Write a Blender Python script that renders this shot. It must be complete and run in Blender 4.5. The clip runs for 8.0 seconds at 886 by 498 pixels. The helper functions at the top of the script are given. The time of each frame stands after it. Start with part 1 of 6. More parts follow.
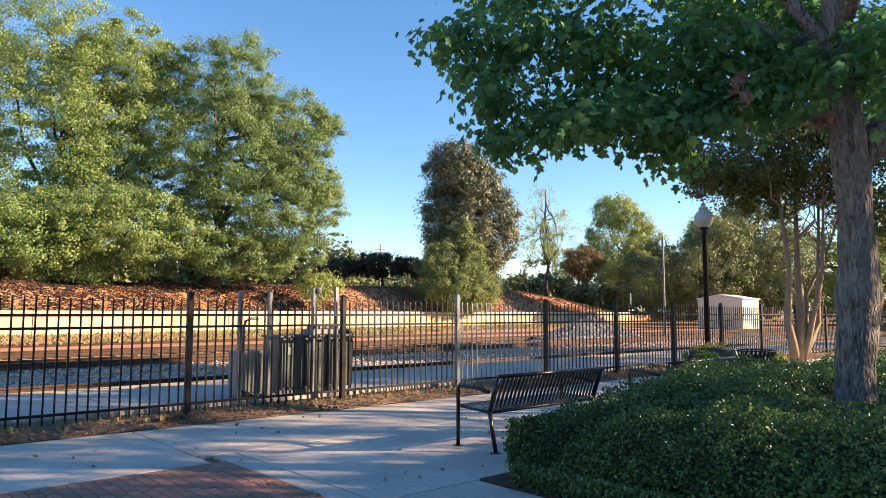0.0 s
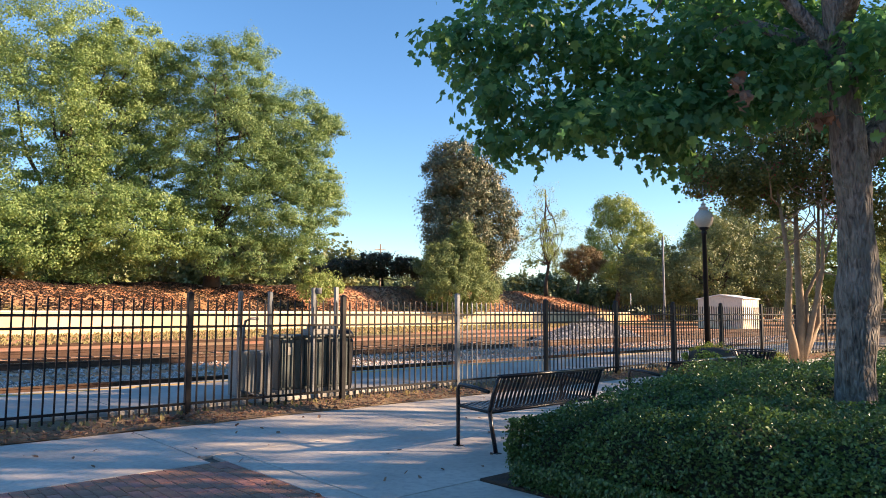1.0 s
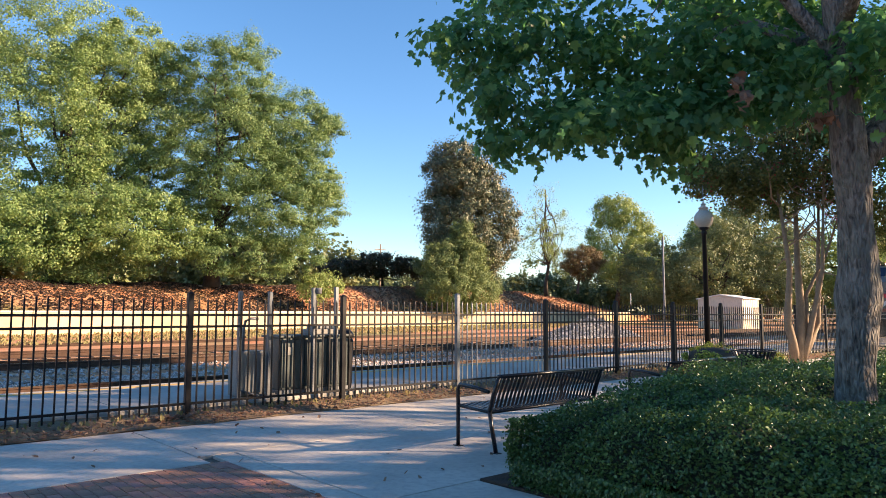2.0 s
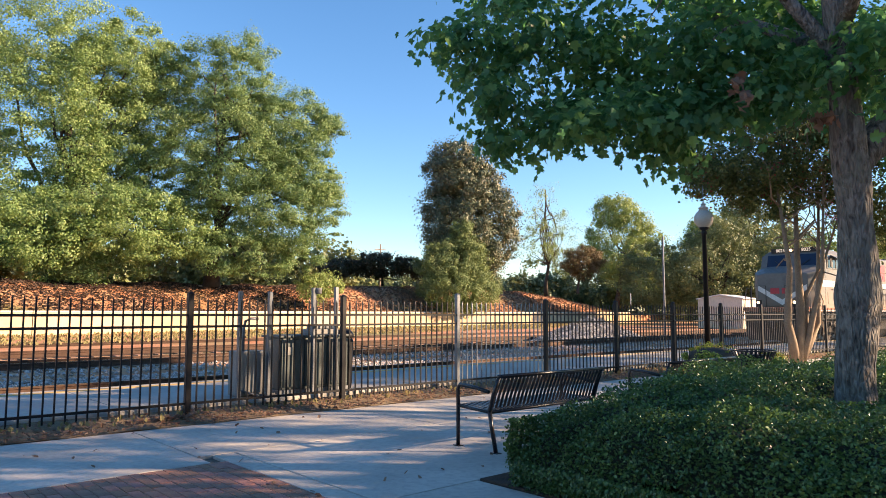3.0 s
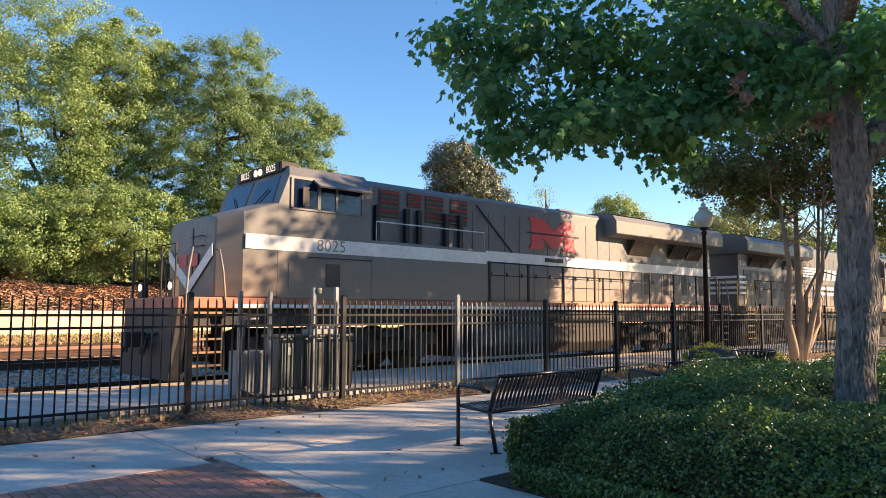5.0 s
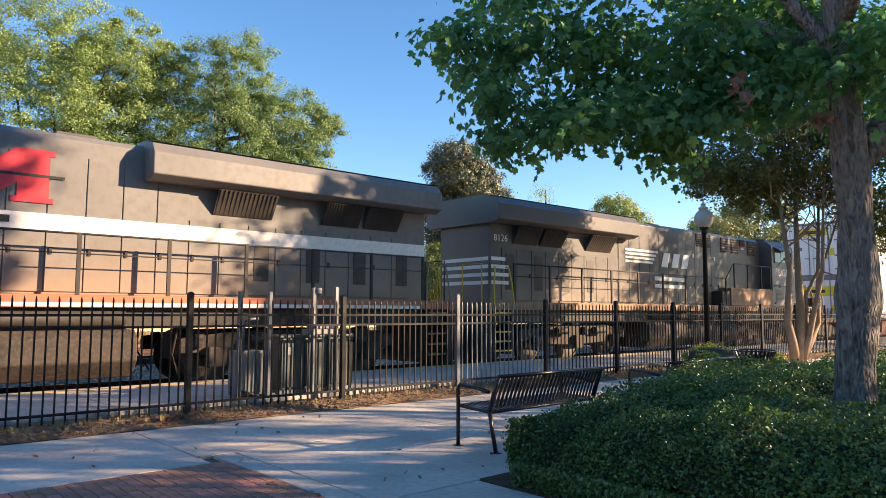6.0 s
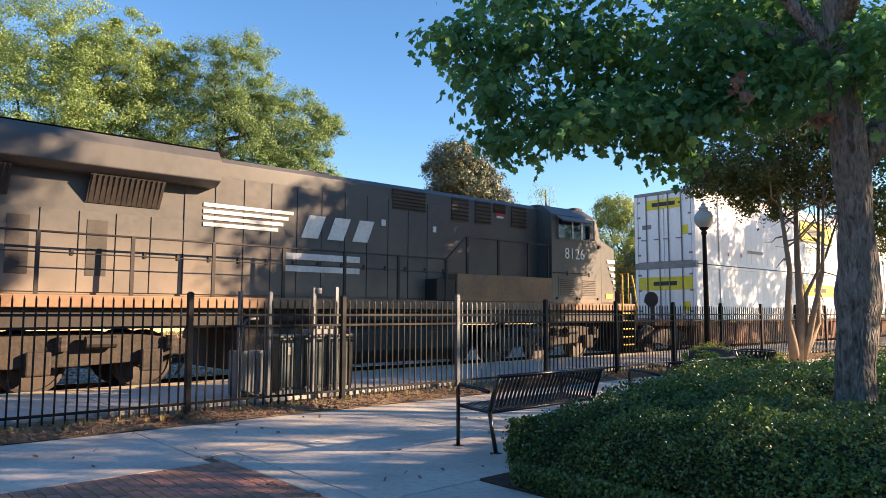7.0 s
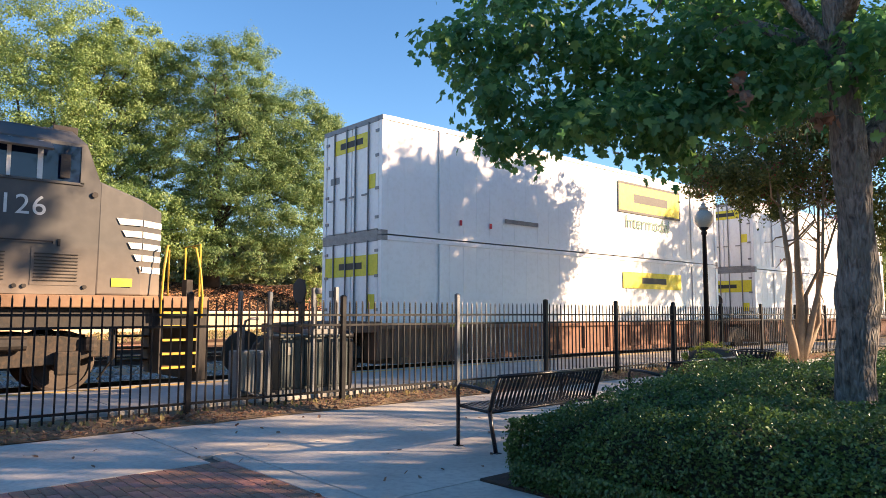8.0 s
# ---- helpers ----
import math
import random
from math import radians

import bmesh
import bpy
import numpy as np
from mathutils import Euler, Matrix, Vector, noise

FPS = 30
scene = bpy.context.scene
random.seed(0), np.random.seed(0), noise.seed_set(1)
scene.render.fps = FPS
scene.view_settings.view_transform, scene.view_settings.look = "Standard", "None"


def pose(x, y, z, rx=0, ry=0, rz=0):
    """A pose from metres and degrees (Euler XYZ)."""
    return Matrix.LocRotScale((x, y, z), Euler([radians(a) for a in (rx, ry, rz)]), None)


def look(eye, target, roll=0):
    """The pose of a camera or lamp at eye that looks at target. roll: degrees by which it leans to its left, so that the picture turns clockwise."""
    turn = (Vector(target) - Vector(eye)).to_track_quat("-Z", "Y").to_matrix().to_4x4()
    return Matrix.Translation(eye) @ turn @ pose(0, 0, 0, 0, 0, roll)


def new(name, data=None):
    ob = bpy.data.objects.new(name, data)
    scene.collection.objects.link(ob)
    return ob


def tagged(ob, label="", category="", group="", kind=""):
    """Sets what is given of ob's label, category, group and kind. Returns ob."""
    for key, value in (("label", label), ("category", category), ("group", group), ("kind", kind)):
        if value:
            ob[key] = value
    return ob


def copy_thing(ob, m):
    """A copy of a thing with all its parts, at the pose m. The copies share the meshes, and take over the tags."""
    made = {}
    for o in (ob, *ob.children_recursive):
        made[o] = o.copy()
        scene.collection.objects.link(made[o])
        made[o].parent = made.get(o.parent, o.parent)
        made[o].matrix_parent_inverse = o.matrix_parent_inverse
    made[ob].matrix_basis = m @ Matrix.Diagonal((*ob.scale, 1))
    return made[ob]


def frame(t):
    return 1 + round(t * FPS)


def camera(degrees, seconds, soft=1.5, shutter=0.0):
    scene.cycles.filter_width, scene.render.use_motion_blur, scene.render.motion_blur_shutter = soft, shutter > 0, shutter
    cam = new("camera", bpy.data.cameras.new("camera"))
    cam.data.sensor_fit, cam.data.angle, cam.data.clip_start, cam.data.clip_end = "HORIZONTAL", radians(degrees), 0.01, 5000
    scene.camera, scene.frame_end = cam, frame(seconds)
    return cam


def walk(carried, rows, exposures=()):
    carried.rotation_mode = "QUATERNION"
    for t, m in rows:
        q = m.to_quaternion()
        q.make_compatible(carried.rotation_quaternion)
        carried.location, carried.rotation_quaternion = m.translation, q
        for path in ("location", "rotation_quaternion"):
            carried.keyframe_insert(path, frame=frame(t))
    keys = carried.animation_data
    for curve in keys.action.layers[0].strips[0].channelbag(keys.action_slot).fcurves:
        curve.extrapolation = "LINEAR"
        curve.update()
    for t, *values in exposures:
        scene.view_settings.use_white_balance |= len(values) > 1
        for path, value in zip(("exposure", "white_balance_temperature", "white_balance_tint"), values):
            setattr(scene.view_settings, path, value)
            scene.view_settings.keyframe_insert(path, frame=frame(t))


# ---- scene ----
# ---------- camera ----------
cam = camera(64.7, 8.0, soft=0.6)
EYE = (0.0, 0.0, 1.41)
YAW, PITCH = radians(48.483), radians(5.191)
AIM = (math.cos(YAW) * math.cos(PITCH) * 10, math.sin(YAW) * math.cos(PITCH) * 10, EYE[2] + math.sin(PITCH) * 10)
walk(cam, [(0.0, look(EYE, AIM, 0.1)), (8.0, look(EYE, AIM, 0.1))], [(0.0, 1.52, 7200, 17), (8.0, 1.52, 7200, 17)])

# ---------- light ----------
SUN_AZ = math.atan2(-0.71, 0.70)
SUN_EL = radians(20)
world = bpy.data.worlds.new("sky")
scene.world = world
world.use_nodes = True
wn = world.node_tree.nodes
sky = wn.new("ShaderNodeTexSky")
sky.sky_type, sky.sun_disc = "NISHITA", False
sky.sun_elevation, sky.sun_rotation = SUN_EL, math.pi / 2 - SUN_AZ
sky.altitude, sky.air_density, sky.dust_density, sky.ozone_density = 0, 1.0, 0.0, 3.5
deep = wn.new("ShaderNodeHueSaturation")
deep.inputs["Saturation"].default_value = 1.18
world.node_tree.links.new(sky.outputs[0], deep.inputs["Color"])
world.node_tree.links.new(deep.outputs[0], wn["Background"].inputs[0])
wn["Background"].inputs[1].default_value = 0.101
sun = new("sun", bpy.data.lights.new("sun", "SUN"))
sun.data.energy, sun.data.angle, sun.data.color = 5.5, radians(0.6), (1.0, 0.76, 0.52)
SUN_DIR = Vector((math.cos(SUN_AZ) * math.cos(SUN_EL), math.sin(SUN_AZ) * math.cos(SUN_EL), math.sin(SUN_EL)))
sun.matrix_world = look(SUN_DIR * 60, (0, 0, 0))


# ---------- mesh helpers ----------
class B:
    """Collects vertices and faces of one mesh."""

    def __init__(self):
        self.v, self.f = [], []

    def add(self, vs, fs):
        k = len(self.v)
        self.v += [tuple(p) for p in vs]
        self.f += [tuple(k + i for i in q) for q in fs]
        return self

    def hexa(self, p):
        return self.add(p, [(3, 2, 1, 0), (4, 5, 6, 7), (0, 1, 5, 4), (1, 2, 6, 5), (2, 3, 7, 6), (3, 0, 4, 7)])

    def box(self, x0, x1, y0, y1, z0, z1):
        return self.hexa([(x0, y0, z0), (x1, y0, z0), (x1, y1, z0), (x0, y1, z0), (x0, y0, z1), (x1, y0, z1), (x1, y1, z1), (x0, y1, z1)])

    def prism(self, poly, axis, a, b):
        n = len(poly)
        mk = {"x": lambda s, q: (s, q[0], q[1]), "y": lambda s, q: (q[0], s, q[1]), "z": lambda s, q: (q[0], q[1], s)}[axis]
        vs = [mk(a, q) for q in poly] + [mk(b, q) for q in poly]
        fs = [tuple(range(n))[::-1], tuple(range(n, 2 * n))]
        fs += [(i, (i + 1) % n, n + (i + 1) % n, n + i) for i in range(n)]
        return self.add(vs, fs)

    def path(self, pts, radii, n=8):
        pts = [Vector(p) for p in pts]
        vs, fs = [], []
        for i, p in enumerate(pts):
            d = (pts[min(i + 1, len(pts) - 1)] - pts[max(i - 1, 0)]).normalized()
            a = d.orthogonal().normalized() if abs(d.z) < 0.9 else Vector((1, 0, 0)).cross(d).normalized()
            if i and a.dot(last) < 0:
                a = -a
            last = a
            c = d.cross(a)
            for k in range(n):
                w = 2 * math.pi * k / n
                vs.append(p + (a * math.cos(w) + c * math.sin(w)) * radii[i])
        for i in range(len(pts) - 1):
            for k in range(n):
                fs.append((i * n + k, i * n + (k + 1) % n, (i + 1) * n + (k + 1) % n, (i + 1) * n + k))
        fs += [tuple(range(n))[::-1], tuple(range((len(pts) - 1) * n, len(pts) * n))]
        return self.add(vs, fs)

    def tube(self, p, q, r, n=8, r2=None):
        return self.path([p, q], [r, r if r2 is None else r2], n)

    def lathe(self, prof, n=16, cx=0.0, cy=0.0):
        vs, fs = [], []
        for r, z in prof:
            for k in range(n):
                w = 2 * math.pi * k / n
                vs.append((cx + r * math.cos(w), cy + r * math.sin(w), z))
        for i in range(len(prof) - 1):
            for k in range(n):
                fs.append((i * n + k, i * n + (k + 1) % n, (i + 1) * n + (k + 1) % n, (i + 1) * n + k))
        fs += [tuple(range(n))[::-1], tuple(range((len(prof) - 1) * n, len(prof) * n))]
        return self.add(vs, fs)

    def mesh(self, name, smooth=False):
        me = bpy.data.meshes.new(name)
        me.from_pydata(self.v, [], self.f)
        bm = bmesh.new()
        bm.from_mesh(me)
        bmesh.ops.recalc_face_normals(bm, faces=bm.faces)
        bm.to_mesh(me)
        bm.free()
        if smooth:
            me.polygons.foreach_set("use_smooth", [True] * len(me.polygons))
        return me


def link(name, me, material, parent=None, label="", m=None):
    ob = new(name, me)
    if material and not me.materials:
        me.materials.append(material)
    if parent:
        ob.parent = parent
    if m is not None:
        ob.matrix_basis = m
    if label:
        tagged(ob, label)
    return ob


def part(name, b, material, parent=None, label="", bevel=0.0, smooth=False, m=None):
    """One mesh object under a thing or a part."""
    ob = link(name, b.mesh(name, smooth), material, parent, label, m)
    if bevel:
        mod = ob.modifiers.new("edge", "BEVEL")
        mod.width, mod.segments, mod.limit_method, mod.angle_limit = bevel, 2, "ANGLE", radians(40)
    return ob


def thing(name, m, label, category, group="", kind=""):
    ob = new(name)
    ob.empty_display_size = 0.2
    ob.matrix_basis = m
    return tagged(ob, label, category, group, kind)


def writing(name, words, size, material, parent, m, label="", depth=0.004, spacing=1.0):
    cu = bpy.data.curves.new(name, "FONT")
    cu.body, cu.size, cu.extrude, cu.align_x, cu.align_y, cu.space_character = words, size, depth, "CENTER", "CENTER", spacing
    tmp = new("tmp", cu)
    me = bpy.data.meshes.new_from_object(tmp.evaluated_get(bpy.context.evaluated_depsgraph_get()))
    bpy.data.objects.remove(tmp)
    return link(name, me, material, parent, label, m)


# ---------- materials ----------
def mat(name, c1, c2, scale=3.0, rough=0.7, metal=0.0, bump=0.2, fine=8.0, c3=None, dust_bounce=None, spread=0.0, island=0.0, sss=0.0, coat=0.0, detail=6, spec=0.5):
    """Two-scale mottled surface; a (colour, z0, z1) tint puts road film and warm ground bounce on the lower body;
    spread: variation from piece to piece.
    """
    ma = bpy.data.materials.new(name)
    ma.use_nodes = True
    nt = ma.node_tree
    N, L = nt.nodes, nt.links.new
    bs = N["Principled BSDF"]
    tc = N.new("ShaderNodeTexCoord")
    n1, n2 = N.new("ShaderNodeTexNoise"), N.new("ShaderNodeTexNoise")
    n1.inputs["Scale"].default_value, n2.inputs["Scale"].default_value = scale, scale * fine
    n1.inputs["Detail"].default_value = n2.inputs["Detail"].default_value = detail
    L(tc.outputs["Object"], n1.inputs["Vector"]), L(tc.outputs["Object"], n2.inputs["Vector"])
    ramp = N.new("ShaderNodeMapRange")
    ramp.inputs[1].default_value, ramp.inputs[2].default_value = 0.35, 0.65
    L(n1.outputs["Fac"], ramp.inputs[0])
    mx = N.new("ShaderNodeMix")
    mx.data_type = "RGBA"
    mx.inputs[6].default_value, mx.inputs[7].default_value = (*c1, 1), (*c2, 1)
    L(ramp.outputs[0], mx.inputs[0])
    out = mx.outputs[2]
    m2 = N.new("ShaderNodeMix")
    m2.data_type, m2.blend_type = "RGBA", "MIX"
    r2 = N.new("ShaderNodeMapRange")
    r2.inputs[1].default_value, r2.inputs[2].default_value, r2.inputs[4].default_value = 0.45, 0.75, 0.6
    L(n2.outputs["Fac"], r2.inputs[0]), L(r2.outputs[0], m2.inputs[0]), L(out, m2.inputs[6])
    m2.inputs[7].default_value = (*(c3 or tuple(0.65 * c for c in c1)), 1)
    out = m2.outputs[2]
    # Road film and painted ground bounce mixed in as one tint, fading with height.
    if dust_bounce:
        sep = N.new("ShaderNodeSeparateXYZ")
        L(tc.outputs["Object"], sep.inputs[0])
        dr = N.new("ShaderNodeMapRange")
        dr.inputs[1].default_value, dr.inputs[2].default_value = dust_bounce[1], dust_bounce[2]
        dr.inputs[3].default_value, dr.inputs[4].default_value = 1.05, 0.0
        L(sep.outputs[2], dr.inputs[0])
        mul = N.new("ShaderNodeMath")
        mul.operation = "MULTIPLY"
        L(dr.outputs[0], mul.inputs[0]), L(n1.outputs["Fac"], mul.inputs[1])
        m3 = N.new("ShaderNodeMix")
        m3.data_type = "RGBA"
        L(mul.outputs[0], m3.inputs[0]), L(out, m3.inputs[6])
        m3.inputs[7].default_value = (*dust_bounce[0], 1)
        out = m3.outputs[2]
    if spread or island:
        hs = N.new("ShaderNodeHueSaturation")
        src = N.new("ShaderNodeObjectInfo").outputs["Random"] if spread else N.new("ShaderNodeNewGeometry").outputs["Random Per Island"]
        vr = N.new("ShaderNodeMapRange")
        w = spread or island
        vr.inputs[3].default_value, vr.inputs[4].default_value = 1 - w, 1 + w
        L(src, vr.inputs[0]), L(vr.outputs[0], hs.inputs["Value"]), L(out, hs.inputs["Color"])
        hr = N.new("ShaderNodeMapRange")
        hr.inputs[3].default_value, hr.inputs[4].default_value = 0.5 + 0.06 * w, 0.5 - 0.06 * w
        L(src, hr.inputs[0]), L(hr.outputs[0], hs.inputs["Hue"])
        out = hs.outputs[0]
    L(out, bs.inputs["Base Color"])
    bs.inputs["Metallic"].default_value = metal
    bs.inputs["Specular IOR Level"].default_value = spec
    rr = N.new("ShaderNodeMapRange")
    rr.inputs[3].default_value, rr.inputs[4].default_value = max(0.03, rough - 0.12), min(1, rough + 0.12)
    L(n2.outputs["Fac"], rr.inputs[0]), L(rr.outputs[0], bs.inputs["Roughness"])
    if coat:
        bs.inputs["Coat Weight"].default_value = coat
    if bump:
        bp = N.new("ShaderNodeBump")
        bp.inputs["Strength"].default_value, bp.inputs["Distance"].default_value = bump, 0.02
        L(n2.outputs["Fac"], bp.inputs["Height"]), L(bp.outputs[0], bs.inputs["Normal"])
    return ma


def leaf_mat(name, c1, c2, c3, light=0.35, rough=0.45, big=0.5, odd=None):
    """Leaves: colour differs from leaf to leaf and from clump to clump; light passes through them."""
    ma = bpy.data.materials.new(name)
    ma.use_nodes = True
    N, L = ma.node_tree.nodes, ma.node_tree.links.new
    bs = N["Principled BSDF"]
    ge, tc = N.new("ShaderNodeNewGeometry"), N.new("ShaderNodeTexCoord")
    no = N.new("ShaderNodeTexNoise")
    no.inputs["Scale"].default_value = big
    L(tc.outputs["Object"], no.inputs["Vector"])
    cr = N.new("ShaderNodeValToRGB")
    el = cr.color_ramp.elements
    el[0].position, el[0].color = 0.0, (*c1, 1)
    el[1].position, el[1].color = 1.0, (*c3, 1)
    e = el.new(0.55)
    e.color = (*c2, 1)
    if odd:
        e = el.new(0.97)
        e.color = (*c3, 1)
        el[-1].color = (*odd, 1)
    ad = N.new("ShaderNodeMath")
    ad.operation = "MULTIPLY_ADD"
    ad.inputs[1].default_value, ad.inputs[2].default_value = 0.9, -0.2
    L(no.outputs["Fac"], ad.inputs[0])
    a2 = N.new("ShaderNodeMath")
    a2.operation = "MULTIPLY_ADD"
    a2.inputs[1].default_value = 0.7
    L(ge.outputs["Random Per Island"], a2.inputs[0]), L(ad.outputs[0], a2.inputs[2])
    L(a2.outputs[0], cr.inputs[0]), L(cr.outputs[0], bs.inputs["Base Color"])
    bs.inputs["Roughness"].default_value = rough
    tr, mx = N.new("ShaderNodeBsdfTranslucent"), N.new("ShaderNodeMixShader")
    hs = N.new("ShaderNodeHueSaturation")
    hs.inputs["Value"].default_value, hs.inputs["Hue"].default_value = 1.5, 0.48
    L(cr.outputs[0], hs.inputs["Color"]), L(hs.outputs[0], tr.inputs[0])
    mx.inputs[0].default_value = light
    L(bs.outputs[0], mx.inputs[1]), L(tr.outputs[0], mx.inputs[2]), L(mx.outputs[0], N["Material Output"].inputs[0])
    return ma


def glow(name, colour, power):
    ma = bpy.data.materials.new(name)
    ma.use_nodes = True
    bs = ma.node_tree.nodes["Principled BSDF"]
    bs.inputs["Base Color"].default_value = (*colour, 1)
    bs.inputs["Emission Color"].default_value = (*colour, 1)
    bs.inputs["Emission Strength"].default_value = power
    return ma


def clear(name, colour, rough=0.05, alpha=1.0, trans=0.0):
    ma = bpy.data.materials.new(name)
    ma.use_nodes = True
    bs = ma.node_tree.nodes["Principled BSDF"]
    bs.inputs["Base Color"].default_value = (*colour, 1)
    bs.inputs["Roughness"].default_value = rough
    bs.inputs["Transmission Weight"].default_value = trans
    return ma


DUST = (0.42, 0.25, 0.14)
M_WALK = mat("concrete", (0.58, 0.535, 0.47), (0.42, 0.385, 0.34), 1.1, 0.85, bump=0.35, fine=14, c3=(0.31, 0.29, 0.265), spread=0.07)
M_PLAT = mat("platform concrete", (0.43, 0.41, 0.375), (0.32, 0.305, 0.28), 0.8, 0.85, bump=0.2, fine=18, c3=(0.29, 0.27, 0.25), spread=0.06)
M_BRICK = mat("paver brick", (0.40, 0.20, 0.14), (0.31, 0.15, 0.11), 5, 0.85, bump=0.35, fine=12, c3=(0.17, 0.09, 0.07), spread=0.22)
M_SAND = mat("joint sand", (0.16, 0.13, 0.10), (0.11, 0.09, 0.07), 9, 0.95)
M_SOIL = mat("soil and dry grass", (0.17, 0.115, 0.07), (0.25, 0.18, 0.10), 2.5, 0.95, bump=0.7, fine=14, c3=(0.09, 0.06, 0.04))
M_MULCH = mat("dark mulch", (0.035, 0.026, 0.02), (0.07, 0.045, 0.03), 8, 0.95, bump=0.9, fine=8)
M_YELLOW = mat("worn yellow edge paint", (0.66, 0.40, 0.09), (0.55, 0.35, 0.12), 3, 0.75, bump=0.2, fine=20, c3=(0.38, 0.30, 0.2))
M_FENCE = mat("black fence paint", (0.006, 0.006, 0.008), (0.010, 0.010, 0.012), 6, 0.5, bump=0.05, c3=(0.012, 0.011, 0.011), spec=0.25)
M_GALV = mat("galvanised steel", (0.17, 0.185, 0.20), (0.12, 0.13, 0.145), 6, 0.5, 0.6, bump=0.05)
M_CABINET = mat("grey green cabinet paint", (0.06, 0.08, 0.078), (0.045, 0.06, 0.06), 4, 0.5, bump=0.05)
M_BEIGE = mat("light grey enclosure", (0.22, 0.225, 0.22), (0.17, 0.175, 0.17), 5, 0.55, bump=0.05)
M_BENCH = mat("black powder coat", (0.010, 0.010, 0.012), (0.016, 0.016, 0.02), 8, 0.3, bump=0.04)
M_BALLAST = mat("ballast stone", (0.42, 0.40, 0.38), (0.30, 0.285, 0.27), 3, 0.9, bump=0.4, island=0.45, c3=(0.32, 0.22, 0.16))
M_BED = mat("track bed", (0.54, 0.275, 0.15), (0.56, 0.345, 0.21), 1.5, 0.95, bump=0.9, fine=22, c3=(0.32, 0.19, 0.12))
M_RAIL = mat("rusty rail", (0.055, 0.03, 0.02), (0.085, 0.045, 0.028), 4, 0.7, 0.3, bump=0.2)
M_RAILTOP = mat("polished rail head", (0.5, 0.49, 0.47), (0.42, 0.41, 0.4), 4, 0.28, 0.9, bump=0.02)
M_TIE = mat("weathered sleeper", (0.18, 0.115, 0.078), (0.25, 0.16, 0.105), 5, 0.9, bump=0.5, spread=0.3)
M_WALL = mat("cream rendered wall", (0.58, 0.45, 0.28), (0.47, 0.36, 0.22), 0.5, 0.9, bump=0.3, fine=15, c3=(0.42, 0.34, 0.24), spread=0.12)
M_CAP = mat("pale coping", (0.62, 0.56, 0.46), (0.55, 0.5, 0.42), 1, 0.85)
M_GRAVEL = mat("grey gravel", (0.33, 0.33, 0.34), (0.24, 0.24, 0.25), 3, 0.9, bump=0.5, island=0.4)
M_SHED = mat("cream shed siding", (0.68, 0.62, 0.52), (0.62, 0.56, 0.47), 0.8, 0.6, bump=0.05)
M_WHITEROOF = mat("white metal roof", (0.75, 0.75, 0.74), (0.68, 0.68, 0.67), 1, 0.5)
M_BARK = mat("maple bark", (0.17, 0.145, 0.125), (0.11, 0.093, 0.08), 5, 0.95, bump=0.9, fine=6, c3=(0.06, 0.05, 0.043))
def bark_mat():
    ma = bpy.data.materials.new("furrowed maple bark")
    ma.use_nodes = True
    N, L = ma.node_tree.nodes, ma.node_tree.links.new
    bs = N["Principled BSDF"]
    tc, mp = N.new("ShaderNodeTexCoord"), N.new("ShaderNodeMapping")
    mp.inputs["Scale"].default_value = (1, 1, 0.30)
    L(tc.outputs["Object"], mp.inputs[0])
    n1, n2, vo = N.new("ShaderNodeTexNoise"), N.new("ShaderNodeTexNoise"), N.new("ShaderNodeTexVoronoi")
    n1.inputs["Scale"].default_value, n1.inputs["Detail"].default_value, n1.inputs["Distortion"].default_value = 26, 8, 0.8
    n2.inputs["Scale"].default_value = 3.0
    vo.inputs["Scale"].default_value = 34
    vo.feature = "DISTANCE_TO_EDGE"
    L(mp.outputs[0], n1.inputs["Vector"]), L(mp.outputs[0], vo.inputs["Vector"]), L(tc.outputs["Object"], n2.inputs["Vector"])
    cr = N.new("ShaderNodeValToRGB")
    el = cr.color_ramp.elements
    el[0].position, el[0].color = 0.32, (0.060, 0.052, 0.046, 1)
    el[1].position, el[1].color = 0.68, (0.290, 0.270, 0.245, 1)
    L(n1.outputs["Fac"], cr.inputs[0])
    mx = N.new("ShaderNodeMix")
    mx.data_type = "RGBA"
    mx.inputs[7].default_value = (0.20, 0.20, 0.17, 1)
    r2 = N.new("ShaderNodeMapRange")
    r2.inputs[1].default_value, r2.inputs[2].default_value, r2.inputs[4].default_value = 0.5, 0.7, 0.55
    L(n2.outputs["Fac"], r2.inputs[0]), L(r2.outputs[0], mx.inputs[0]), L(cr.outputs[0], mx.inputs[6]), L(mx.outputs[2], bs.inputs["Base Color"])
    ad = N.new("ShaderNodeMath")
    ad.operation = "MULTIPLY_ADD"
    ad.inputs[1].default_value = 1.2
    L(vo.outputs["Distance"], ad.inputs[0]), L(n1.outputs["Fac"], ad.inputs[2])
    bp = N.new("ShaderNodeBump")
    bp.inputs["Strength"].default_value, bp.inputs["Distance"].default_value = 1.0, 0.03
    L(ad.outputs[0], bp.inputs["Height"]), L(bp.outputs[0], bs.inputs["Normal"])
    bs.inputs["Roughness"].default_value = 0.95
    return ma


